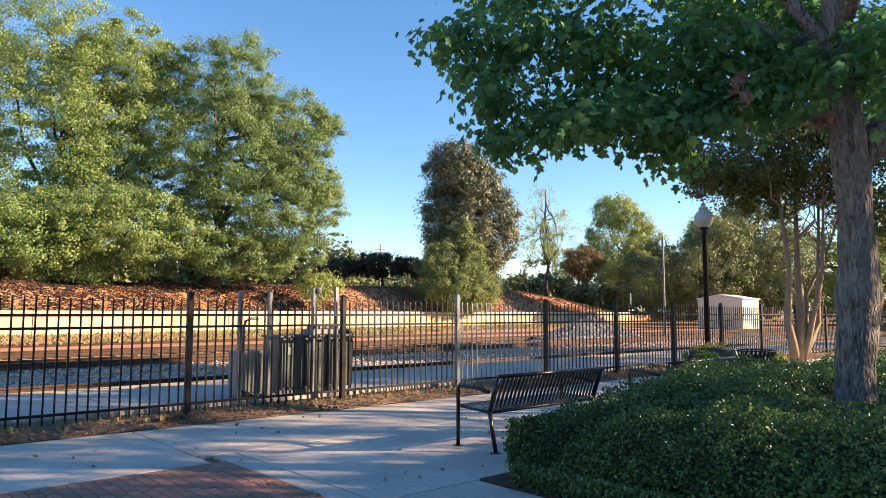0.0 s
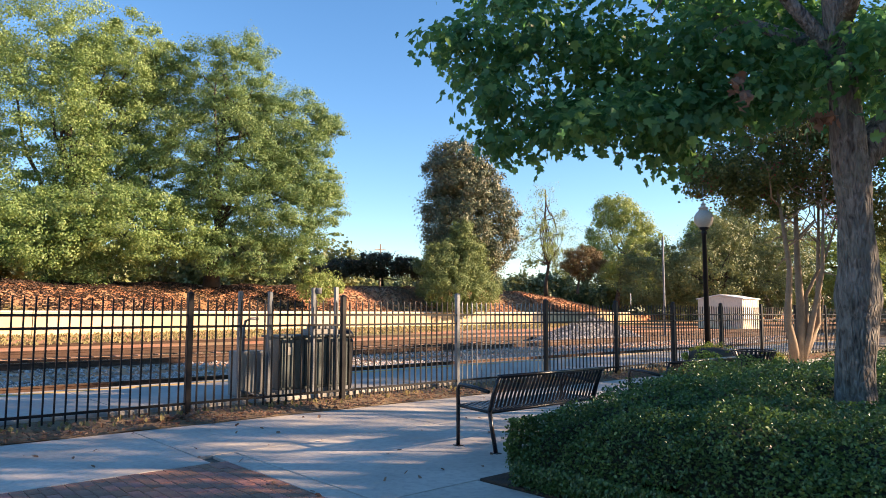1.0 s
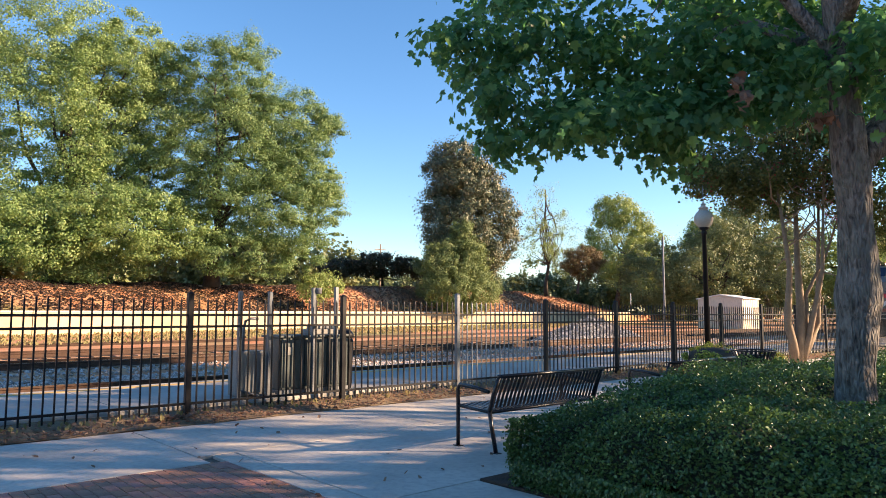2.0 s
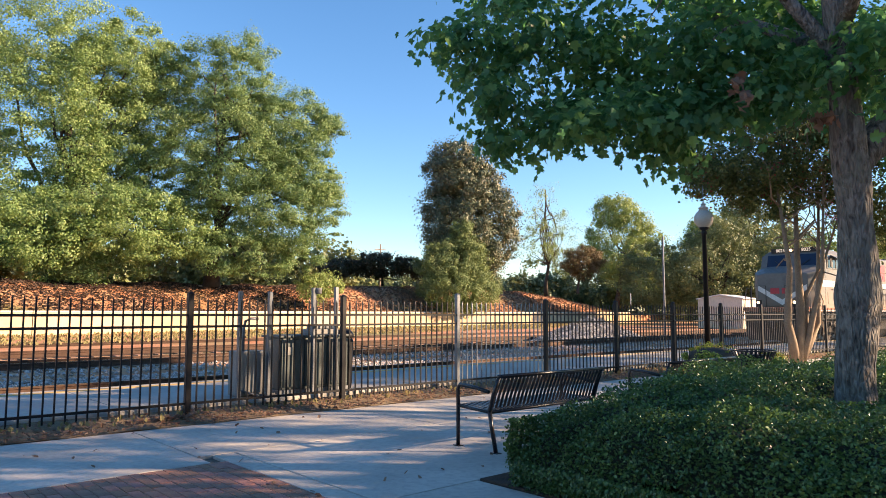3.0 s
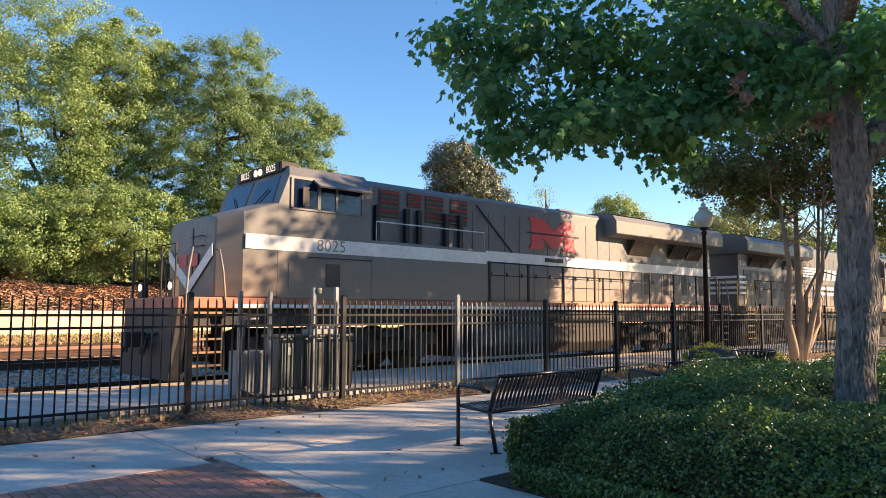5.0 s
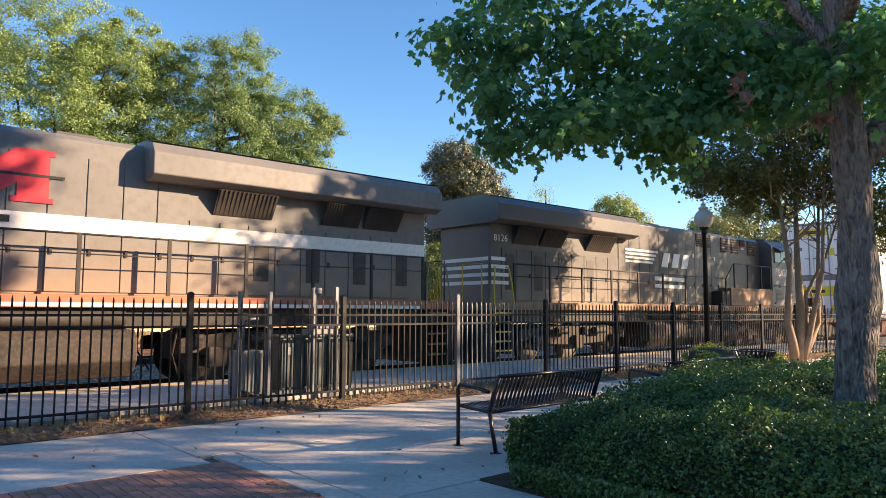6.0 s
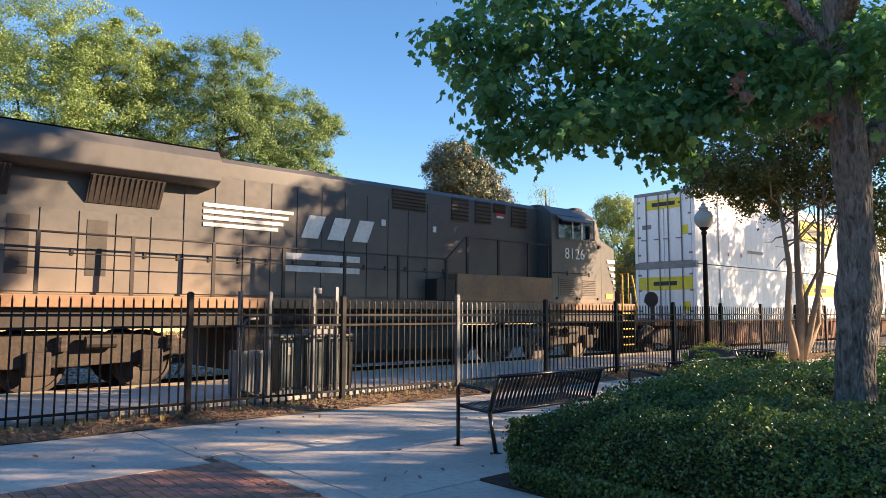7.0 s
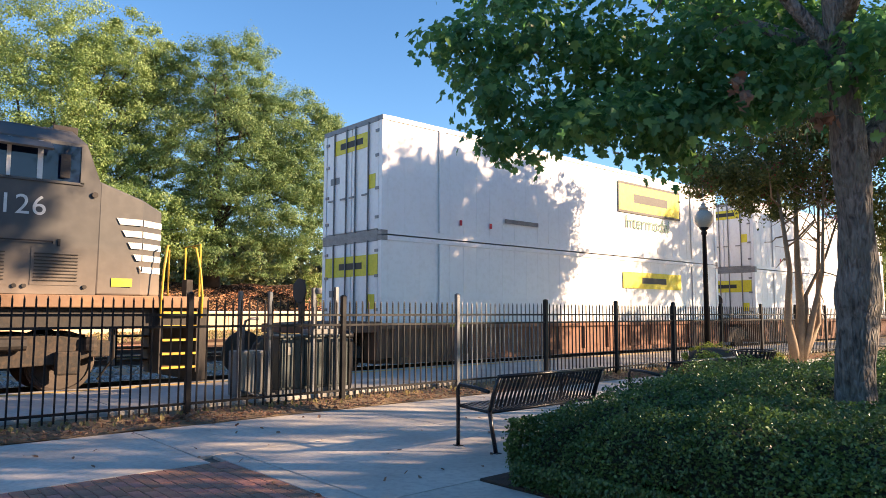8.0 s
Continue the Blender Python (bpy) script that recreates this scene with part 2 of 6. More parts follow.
M_OLDBARK = bark_mat()
M_CRAPE = mat("smooth tan bark", (0.30, 0.22, 0.15), (0.22, 0.16, 0.11), 4, 0.75, bump=0.3, c3=(0.15, 0.105, 0.075))
M_DARKBARK = mat("dark bark", (0.09, 0.07, 0.055), (0.06, 0.047, 0.038), 3, 0.95, bump=0.6)
M_WOODPOLE = mat("weathered pole wood", (0.30, 0.24, 0.18), (0.22, 0.17, 0.13), 3, 0.9, bump=0.3)
L_OAK = leaf_mat("oak leaves", (0.050, 0.105, 0.040), (0.120, 0.210, 0.075), (0.220, 0.320, 0.115), 0.38, 0.5, 0.35)
L_OAK2 = leaf_mat("bright oak leaves", (0.060, 0.125, 0.040), (0.165, 0.265, 0.085), (0.310, 0.400, 0.145), 0.38, 0.5, 0.35)
L_MAGNOLIA = leaf_mat("magnolia leaves", (0.045, 0.072, 0.042), (0.092, 0.124, 0.068), (0.210, 0.185, 0.100), 0.1, 0.4, 0.6)
L_CONIFER = leaf_mat("cedar needles", (0.075, 0.125, 0.040), (0.130, 0.190, 0.060), (0.200, 0.250, 0.090), 0.2, 0.6, 0.7)
L_MYRTLE = leaf_mat("dark myrtle leaves", (0.02, 0.03, 0.012), (0.04, 0.048, 0.02), (0.08, 0.06, 0.03), 0.2, 0.5, 0.6)
L_BROWN = leaf_mat("browning leaves", (0.07, 0.065, 0.025), (0.12, 0.09, 0.035), (0.18, 0.12, 0.05), 0.25, 0.6, 0.6)
L_LIGHT = leaf_mat("light green leaves", (0.120, 0.180, 0.050), (0.210, 0.290, 0.080), (0.320, 0.380, 0.130), 0.3, 0.5, 0.4)
L_WOODS = leaf_mat("mixed wood leaves", (0.060, 0.095, 0.035), (0.125, 0.165, 0.060), (0.220, 0.250, 0.100), 0.2, 0.5, 0.25)
L_MAPLE = leaf_mat("maple leaves", (0.038, 0.136, 0.060), (0.072, 0.205, 0.078), (0.150, 0.315, 0.088), 0.55, 0.4, 1.2)
L_CRAPE = leaf_mat("crape myrtle leaves", (0.040, 0.065, 0.020), (0.080, 0.115, 0.030), (0.170, 0.175, 0.050), 0.35, 0.5, 1.0, odd=(0.22, 0.06, 0.03))
L_HEDGE = leaf_mat("holly hedge leaves", (0.027, 0.074, 0.024), (0.060, 0.136, 0.038), (0.150, 0.265, 0.070), 0.25, 0.32, 1.5)
L_SHRUB = leaf_mat("yellow green shrub leaves", (0.20, 0.26, 0.035), (0.31, 0.36, 0.055), (0.45, 0.46, 0.09), 0.3, 0.4, 2.0)
L_DRY = leaf_mat("dry brown leaves", (0.16, 0.085, 0.05), (0.24, 0.14, 0.09), (0.32, 0.22, 0.15), 0.3, 0.8, 3.0)
# Brown litter with the oaks' shade on the bank put into its colour.
L_SHADED_LITTER = leaf_mat("bank litter darkened for tree shade", (0.030, 0.019, 0.014), (0.055, 0.034, 0.024), (0.11, 0.068, 0.046), 0.1, 0.9, 0.6)
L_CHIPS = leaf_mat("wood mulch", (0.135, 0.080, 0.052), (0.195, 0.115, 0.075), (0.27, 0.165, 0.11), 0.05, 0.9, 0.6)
L_GRASS = leaf_mat("dry grass", (0.150, 0.145, 0.055), (0.230, 0.205, 0.085), (0.330, 0.280, 0.135), 0.3, 0.8, 1.0)

# ---------- ground ----------
WALL_PTS = ((-40.0, 37.4), (100.0, 57.0))


def wall_y(x):
    return 44.0 + (min(max(x, -40.0), 110.0) - 7.0) * 0.14


def bank(x):
    return float(np.interp(x, (-50, 25, 57, 70, 85, 110), (3.2, 3.5, 4.2, 3.6, 2.0, 0.9)))


def ground_z(x, y):
    yw = wall_y(x)
    if y < 12.74:
        return -0.08
    if y < yw + 0.15:
        return float(np.interp(y, (12.75, 13.0, 26.0, 45.0), (-0.4, -0.3, -0.24, 0.12)))
    top = bank(x)
    s = min(1.0, (y - yw - 0.2) / 7.0)
    base = min(1.2, top)
    z = base + (top - base) * (s * s * (3 - 2 * s))
    z += (0.3 * noise.noise(Vector((x * 0.3, y * 0.3, 0))) + 0.12 * noise.noise(Vector((x * 1.1, y * 1.1, 3)))) * min(1, max(0, s) * 3) * (1 if y < 95 else 0)
    return z + max(0, y - 90) * 0.004


def ground_material():
    ma = mat("ground earth", (0.50, 0.20, 0.095), (0.52, 0.30, 0.17), 0.5, 0.95, bump=0.8, fine=20, c3=(0.13, 0.075, 0.04), detail=10)
    N, L = ma.node_tree.nodes, ma.node_tree.links.new
    bs = N["Principled BSDF"]
    src = bs.inputs["Base Color"].links[0].from_socket
    no = N.new("ShaderNodeTexNoise")
    no.inputs["Scale"].default_value, no.inputs["Detail"].default_value = 0.12, 8
    L(N["Texture Coordinate"].outputs["Object"], no.inputs["Vector"])
    mr = N.new("ShaderNodeMapRange")
    mr.inputs[1].default_value, mr.inputs[2].default_value = 0.52, 0.62
    L(no.outputs["Fac"], mr.inputs[0])
    mx = N.new("ShaderNodeMix")
    mx.data_type = "RGBA"
    L(mr.outputs[0], mx.inputs[0]), L(src, mx.inputs[6])
    mx.inputs[7].default_value = (0.22, 0.18, 0.075, 1)
    L(mx.outputs[2], bs.inputs["Base Color"])
    return ma


def build_ground():
    xs = sorted(set([-3000, -1200, -500, -200, -100, -60] + list(np.arange(-40, 121, 1.0)) + [140, 180, 260, 500, 1200, 3000]))
    flat = [-3000, -1000, -300, -100, -30, 0, 12.73, 12.75, 13.0, 16, 20, 26, 32]
    rise = [-3, -1, 0.1, 0.2] + [0.2 + 0.5 * k for k in range(1, 25)] + [14, 17, 20, 25, 30, 38, 50, 80, 150, 350, 900, 2900]
    ys = flat + rise
    rows = []
    for x in xs:
        rows.append([(x, y, ground_z(x, y)) for y in flat + [wall_y(x) + r for r in rise]])
    b = B()
    ny = len(ys)
    b.v = [p for r in rows for p in r]
    b.f = [(i * ny + j, (i + 1) * ny + j, (i + 1) * ny + j + 1, i * ny + j + 1) for i in range(len(xs) - 1) for j in range(ny - 1)]
    ob = part("ground", b, ground_material(), smooth=True)
    tagged(ob, "red clay ground with dry grass running to the horizon", "ground", kind="structure")


def build_walks():
    walkway = thing("pavement", pose(0, 0, 0), "weathered grey concrete walkway slabs in tree shade", "pavement", kind="structure")
    base = B().box(-8, 40, -12, 8.75, -0.08, -0.035)
    part("slab_bed", base, M_SAND, walkway)
    g = 0.008
    edges = [(-6.5, -3.2), (-3.2, -0.2), (-0.2, 2.84), (2.84, 5.95), (5.95, 9.1), (9.1, 12.2), (12.2, 15.4), (15.4, 18.6), (18.6, 24), (24, 32), (32, 40)]
    for x0, x1 in edges:
        part("slab", B().box(x0 + g, x1 - g, 6.82 + g if x0 > 2 else 6.49, 8.75, -0.04, 0), M_WALK, walkway, bevel=0.006)
    for x0, x1 in [(3.22, 5.95), (5.95, 9.1), (9.1, 12.2), (12.2, 15.4), (15.4, 18.6), (18.6, 24), (24, 32)]:
        part("slab", B().box(x0 + g, x1 - g, 4.36 if x0 < 4 else 4.36 + 0.1 * (x0 - 4.3), 6.82 - g, -0.04, 0), M_WALK, walkway, bevel=0.006)
    part("slab", B().box(3.22 + g, 4.24, -8, 4.36 - 2 * g, -0.04, 0), M_WALK, walkway, bevel=0.006)
    part("slab", B().box(2.99, 3.22 - g, -8, 6.82 - g, -0.04, -0.002), M_WALK, walkway, "pale exposed aggregate border strip", bevel=0.006)
    part("slab", B().box(-6, 2.84, -12, -2.0, -0.04, 0), M_WALK, walkway, bevel=0.006)
    verge = B()
    nx = 120
    for i in range(nx + 1):
        x = -6 + 46 * i / nx
        for y, z in ((8.75, 0.005), (8.95, 0.03), (9.2, 0.05), (9.45, 0.07), (9.66, 0.09)):
            verge.v.append((x, y, z + 0.025 * noise.noise(Vector((x * 2.3, y * 4, 2)))))
    verge.f = [(i * 5 + j, (i + 1) * 5 + j, (i + 1) * 5 + j + 1, i * 5 + j + 1) for i in range(nx) for j in range(4)]
    tagged(part("verge", verge, M_SOIL, smooth=True), "strip of bare soil and dry litter under the fence", "ground", kind="structure")
    platform = thing("platform", pose(0, 0, 0), "low concrete station platform with worn yellow edge", "platform", kind="structure")
    part("kerb", B().box(-30, 60, 9.62, 9.78, -0.3, 0.14), M_PLAT, platform, bevel=0.015)
    part("bed", B().box(-30, 60, 9.8, 12.7, -0.38, 0.10), M_SAND, platform)
    x = -30.0
    while x < 60:
        part("slab", B().box(x + 0.006, x + 3.0 - 0.006, 9.79, 12.28, 0.0, 0.15), M_PLAT, platform, bevel=0.006)
        part("edge_strip", B().box(x + 0.004, x + 3.0 - 0.004, 12.29, 12.5, 0.0, 0.152), M_YELLOW, platform, "worn yellow edge strip", bevel=0.006)
        part("edge_slab", B().box(x + 0.004, x + 3.0 - 0.004, 12.51, 12.72, -0.2, 0.15), M_PLAT, platform, bevel=0.006)
        x += 3.0


def build_bricks():
    area = thing("brick_paving", pose(0, 0, 0), "worn red brick pavers in a running bond", "pavement", kind="structure")
    part("bed", B().box(-6, 2.985, -2.0, 6.485, -0.06, -0.02), M_SAND, area)
    shapes = []
    rng = random.Random(5)
    for _ in range(4):
        b = B()
        w, l, h, e = 0.0475, 0.0975, 0.0, 0.004
        d = [rng.uniform(-0.0015, 0.0015) for _ in range(4)]
        b.v = [(-w, -l, -0.03), (w, -l, -0.03), (w, l, -0.03), (-w, l, -0.03), (-w, -l, -e), (w, -l, -e), (w, l, -e), (-w, l, -e), (-w + e, -l + e, d[0]), (w - e, -l + e, d[1]), (w - e, l - e, d[2]), (-w + e, l - e, d[3])]
        b.f = [(0, 1, 5, 4), (1, 2, 6, 5), (2, 3, 7, 6), (3, 0, 4, 7), (4, 5, 9, 8), (5, 6, 10, 9), (6, 7, 11, 10), (7, 4, 8, 11), (8, 9, 10, 11)]
        me = b.mesh("brick")
        me.materials.append(M_BRICK)
        shapes.append(me)
    rest = B()
    for i in range(88):
        x = 2.93 - 0.1 * i
        for j in range(42):
            y = 6.38 - 0.2 * j - (0.1 if i % 2 else 0.0)
            z = rng.uniform(-0.004, 0.001)
            if x > 0.75 and y > 4.1:
                link("brick", shapes[rng.randrange(4)], M_BRICK, area, m=pose(x, y, z, rng.uniform(-0.5, 0.5), rng.uniform(-0.6, 0.6), rng.uniform(-0.8, 0.8)))
            elif y > -1.8:
                rest.box(x - 0.0475, x + 0.0475, y - 0.0975, y + 0.0975, -0.03, z)
        if i % 2:
            rest.box(x - 0.0475, x + 0.0475, 6.385, 6.475, -0.03, -0.002)
    tagged(part("brick_field", rest, M_BRICK, area), kind="stuff")


def rocks(name, n, place, size, material, label, category):
    """Many small stones in one mesh."""
    base = np.array([(1, 0, 0), (-1, 0, 0), (0, 1, 0), (0, -1, 0), (0, 0, 1), (0, 0, -1)], float)
    tri = np.array([(0, 2, 4), (2, 1, 4), (1, 3, 4), (3, 0, 4), (2, 0, 5), (1, 2, 5), (3, 1, 5), (0, 3, 5)])
    rng = np.random.default_rng(len(name) + n)
    c = np.array([place(rng) for _ in range(n)])
    a = rng.uniform(0, 2 * math.pi, (n, 2))
    s = rng.uniform(0.6, 1.25, (n, 1)) * size
    v = base[None] * rng.uniform(0.5, 1.2, (n, 6, 3)) * s[:, None, :]
    ca, sa = np.cos(a[:, :1]), np.sin(a[:, :1])
    v = np.stack([v[..., 0] * ca - v[..., 1] * sa, v[..., 0] * sa + v[..., 1] * ca, v[..., 2] * 0.8 + v[..., 0] * 0.4], -1) + c[:, None]
    f = tri[None] + (np.arange(n) * 6)[:, None, None]
    me = bpy.data.meshes.new(name)
    me.from_pydata(v.reshape(-1, 3).tolist(), [], f.reshape(-1, 3).tolist())
    ob = link(name, me, material)
    return tagged(ob, label, category, kind="stuff")


def build_tracks():
    def rail_line(y0, shine, owner):
        for s in (-0.7525, 0.7525):
            y = y0 + s
            prof = [(y - 0.07, -0.175), (y + 0.07, -0.175), (y + 0.07, -0.163), (y + 0.012, -0.145), (y + 0.012, -0.045), (y + 0.036, -0.035), (y + 0.036, -0.004), (y + 0.03, 0), (y - 0.03, 0), (y - 0.036, -0.004), (y - 0.036, -0.035), (y - 0.012, -0.045), (y - 0.012, -0.145), (y - 0.07, -0.163)]
            part("rail", B().prism(prof, "x", -60, 400), M_RAIL, owner)
            if shine:
                part("rail_head", B().box(-60, 400, y - 0.027, y + 0.027, 0.001, 0.003), M_RAILTOP, owner, "polished running surface")

    tie = B().box(-0.11, 0.11, -1.3, 1.3, -0.33, -0.176).mesh("sleeper")
    tie.materials.append(M_TIE)
    for k, (y0, shine, x0, x1) in enumerate(((14.49, True, -4, 60), (22.9, True, -4, 75), (28.4, False, 0, 75), (34.6, False, 2, 40))):
        tr = thing("railway_track", pose(0, 0, 0), ("main railway track with polished rails on grey ballast", "second railway track with rails on stone ballast", "rusty siding track in red earth", "disused rusty track with exposed dark sleeper ends")[k], "track", "parallel railway tracks", kind="structure")
        rail_line(y0, shine, tr)
        x = x0
        while x < x1:
            link("sleeper", tie, M_TIE, tr, m=pose(x, y0, 0.0 if k < 3 else 0.04))
            x += 0.62 if k < 2 else (0.75 if k == 2 else 0.95)
        if k < 3:
            bed = B().prism([(y0 - 2.6, -0.5), (y0 + 2.6, -0.5), (y0 + 1.75, -0.215), (y0 - 1.7, -0.215)], "x", -60, 400)
            tagged(part("ballast_bed", bed, M_BED), "long low bed of dusty crushed stone", "ballast", kind="structure")

    def on_main(r):
        x = 1 + 44 * r.random() ** 1.4
        y = r.uniform(15.0, 19.5)
        return (x, y, -0.2 + 0.02 * r.random() - max(0, y - 16.3) * 0.02)

    def between(r):
        y = r.uniform(12.8, 15.2)
        return (r.uniform(0, 34), y, -0.21 + 0.02 * r.random())

    def second(r):
        return (2 + 58 * r.random(), r.uniform(19.5, 25.2), -0.21 + 0.02 * r.random())

    rocks("ballast_stones", 11000, on_main, 0.055, M_BALLAST, "loose grey crushed stones beside the rails", "ballast")
    rocks("ballast_stones", 3500, between, 0.05, M_BALLAST, "loose grey crushed stones between the rails", "ballast")
    rocks("ballast_stones", 7000, second, 0.06, M_BALLAST, "loose grey crushed stones round the second track", "ballast")

    def heap(r):
        a, d = r.uniform(0, 2 * math.pi), math.sqrt(r.random())
        return (34.5 + 5.5 * d * math.cos(a), 25.6 + 1.9 * d * math.sin(a), -0.3 + 1.45 * (1 - d) * (0.85 + 0.3 * r.random()))

    b = B().lathe([(1.0, 0.0), (0.66, 0.42), (0.33, 0.86), (0.02, 1.25)], 20)
    b.v = [(34.5 + 5.2 * x, 25.6 + 1.8 * y, -0.38 + z) for x, y, z in b.v]
    tagged(part("gravel_heap", b, M_GRAVEL, smooth=True), "heap of grey track gravel beside the second track", "gravel heap", kind="stuff")
    rocks("gravel", 3500, heap, 0.07, M_GRAVEL, "loose grey stones lying on the gravel heap", "gravel")


def build_wall():
    w = thing("retaining_wall", pose(0, 0, 0), "long low cream rendered retaining wall below the clay bank", "wall", kind="structure")
    x = -40.0
    while x < 82:
        x1 = x + 6.1
        def pan(z0, z1, t0, t1, a, b):
            return B().hexa([(a, wall_y(a) - t0, z0), (b, wall_y(b) - t0, z0), (b, wall_y(b) + t1, z0), (a, wall_y(a) + t1, z0), (a, wall_y(a) - t0, z1), (b, wall_y(b) - t0, z1), (b, wall_y(b) + t1, z1), (a, wall_y(a) + t1, z1)])
        h = min(1.36, bank(x1) + 0.1)
        part("wall_panel", pan(-0.2, h, 0.0, 0.3, x + 0.02, x1 - 0.02), M_WALL, w, bevel=0.015)
        part("coping", pan(h + 0.003, h + 0.12, 0.06, 0.33, x + 0.015, x1 - 0.015), M_CAP, w, bevel=0.015)
        x = x1


build_ground()
build_walks()
build_bricks()
build_tracks()
build_wall()


def build_sky_block():
    """Unseen plain brick wall, added to close the place behind the camera and block low sky light."""
    w = thing("wall_south", pose(0, 0, 0), "unseen plain brick wall added to block low sky light", "wall", kind="structure")
    brickwork = mat("dull red brickwork", (0.20, 0.11, 0.085), (0.16, 0.09, 0.07), 2.0, 0.9, bump=0.3, fine=14, c3=(0.10, 0.065, 0.055))
    part("wall_panel", B().box(-60, 12, -13.4, -13.0, -0.05, 7.6), brickwork, w)
    part("coping", B().box(-60.1, 12.1, -13.5, -12.9, 7.603, 7.8), M_CAP, w, bevel=0.02)


build_sky_block()


# ---------- plants ----------
def leaf_mesh(name, pos, nrm, size, material, shape="quad", rng=None, droop=0.0):
    """Leaves at pos, facing nrm, in one mesh."""
    n = len(pos)
    nrm = nrm / (np.linalg.norm(nrm, axis=1, keepdims=True) + 1e-9)
    t = np.cross(nrm, rng.normal(size=(n, 3)))
    t /= np.linalg.norm(t, axis=1, keepdims=True) + 1e-9
    if droop:
        t = t + np.array([0, 0, -droop])
        t /= np.linalg.norm(t, axis=1, keepdims=True)
        nrm = np.cross(np.cross(t, nrm), t)
        nrm /= np.linalg.norm(nrm, axis=1, keepdims=True) + 1e-9
    u = np.cross(nrm, t)
    if shape == "quad":
        pts = np.array([(-0.5, 0, 0), (0, 0.34, 0.07), (0.5, 0, -0.04), (0, -0.34, 0.07)])
        faces = [(0, 1, 2, 3)]
    elif shape == "round":
        pts = np.array([(-0.5, 0, 0), (-0.2, 0.3, 0.07), (0.25, 0.28, 0.07), (0.5, 0, -0.03), (0.25, -0.28, 0.07), (-0.2, -0.3, 0.07)])
        faces = [(0, 1, 2, 3), (0, 3, 4, 5)]
    else:
        half = [(-0.42, 0.0), (-0.40, 0.16), (-0.30, 0.34), (-0.16, 0.26), (-0.02, 0.52), (0.06, 0.36), (0.16, 0.46), (0.15, 0.16), (0.30, 0.20), (0.56, 0.0)]
        pts = np.array([(x, y, 0.18 * abs(y)) for x, y in half] + [(x, -y, 0.18 * abs(y)) for x, y in half[-2:0:-1]])
        m = len(half)
        faces = [tuple(range(m)), tuple([0] + [m - 1 + i for i in range(m - 1)])]
    k = len(pts)
    sz = (size * rng.uniform(0.65, 1.25, n))[:, None, None]
    v = pos[:, None] + sz * (pts[None, :, :1] * t[:, None] + pts[None, :, 1:2] * u[:, None] + pts[None, :, 2:] * nrm[:, None])
    off = np.arange(n) * k
    fs = []
    for q in faces:
        fs.append((off[:, None] + np.array(q)[None]).tolist())
    me = bpy.data.meshes.new(name)
    me.from_pydata(v.reshape(-1, 3).tolist(), [], [tuple(q) for group in fs for q in group])
    me.materials.append(material)
    return me


def cloud(rng, lobes, per, inner=0.35, stray=0.35, flat=0.85):
    """Points and facings of leaves round twig clumps that fill the lobes (centre, radii)."""
    P, Nn = [], []
    for c, r, clumps, cr in lobes:
        d = rng.normal(size=(clumps, 3))
        d /= np.linalg.norm(d, axis=1, keepdims=True)
        rad = inner + (1 - inner) * rng.random((clumps, 1)) ** 0.5
        cc = np.array(c) + d * rad * np.array(r)
        sz = cr * rng.uniform(0.4, 1.5, (clumps, 1))
        e = rng.normal(size=(clumps, per, 3))
        e /= np.linalg.norm(e, axis=2, keepdims=True)
        q = e * (0.25 + 0.75 * rng.random((clumps, per, 1)) ** 0.7 + stray * (rng.random((clumps, per, 1)) < 0.12)) * sz[:, None]
        q *= rng.uniform(0.55, 1.2, (clumps, 1, 3)) * np.array([1, 1, flat])
        P.append((cc[:, None] + q).reshape(-1, 3))
        nn = e * 1.2 + d[:, None] * 0.4 + rng.normal(size=e.shape) * 0.45 + np.array([0, 0, 0.3])
        Nn.append(nn.reshape(-1, 3))
    return np.concatenate(P), np.concatenate(Nn)


def bent(rng, p, q, r0, r1, n=6, wob=0.06):
    p, q = Vector(p), Vector(q)
    ln = (q - p).length
    pts = [p.lerp(q, i / n) + (Vector(rng.normal(size=3)) * wob * ln * math.sin(math.pi * i / n) if 0 < i < n else Vector()) for i in range(n + 1)]
    return pts, [r0 + (r1 - r0) * i / n for i in range(n + 1)]


def tree(name, base, lobes, leaves, per, size, label, trunk_r=0.3, bark=None, seed=1, category="tree", limbs=10, shape="quad", trunk_top=None, droop=0.0, inner=0.35, group="", dense=1.7, flat=0.85):
    """A tapered trunk with limbs into the lobes and a crown of leaves."""
    rng = np.random.default_rng(seed)
    t = thing(name, pose(*base), label, category, group)
    lobes = [(np.array(c) - np.array(base), r, int(k * dense), cr) for c, r, k, cr in lobes]
    top = Vector(trunk_top) - Vector(base) if trunk_top is not None else Vector(np.mean([l[0] for l in lobes], axis=0))
    b = B()
    pts, rad = bent(rng, (0, 0, -0.15), top, trunk_r, trunk_r * 0.35, 7, 0.02)
    rad[0] *= 1.35
    b.path(pts, rad, 10)
    for i in range(limbs):
        c, r, k, cr = lobes[i % len(lobes)]
        s = pts[2 + int(rng.integers(0, 5))]
        d = rng.normal(size=3)
        d /= np.linalg.norm(d)
        e = Vector(c) + Vector(d * np.array(r) * 0.6)
        lp, lr = bent(rng, s, e, trunk_r * 0.4, trunk_r * 0.06, 6, 0.05)
        b.path(lp, lr, 6)
    part("trunk", b, bark or M_DARKBARK, t, smooth=True)
    P, Nn = cloud(rng, lobes, per, inner=inner, flat=flat)
    me = leaf_mesh("crown", P, Nn, size, leaves, shape, rng, droop)
    link("crown", me, leaves, t)
    return t


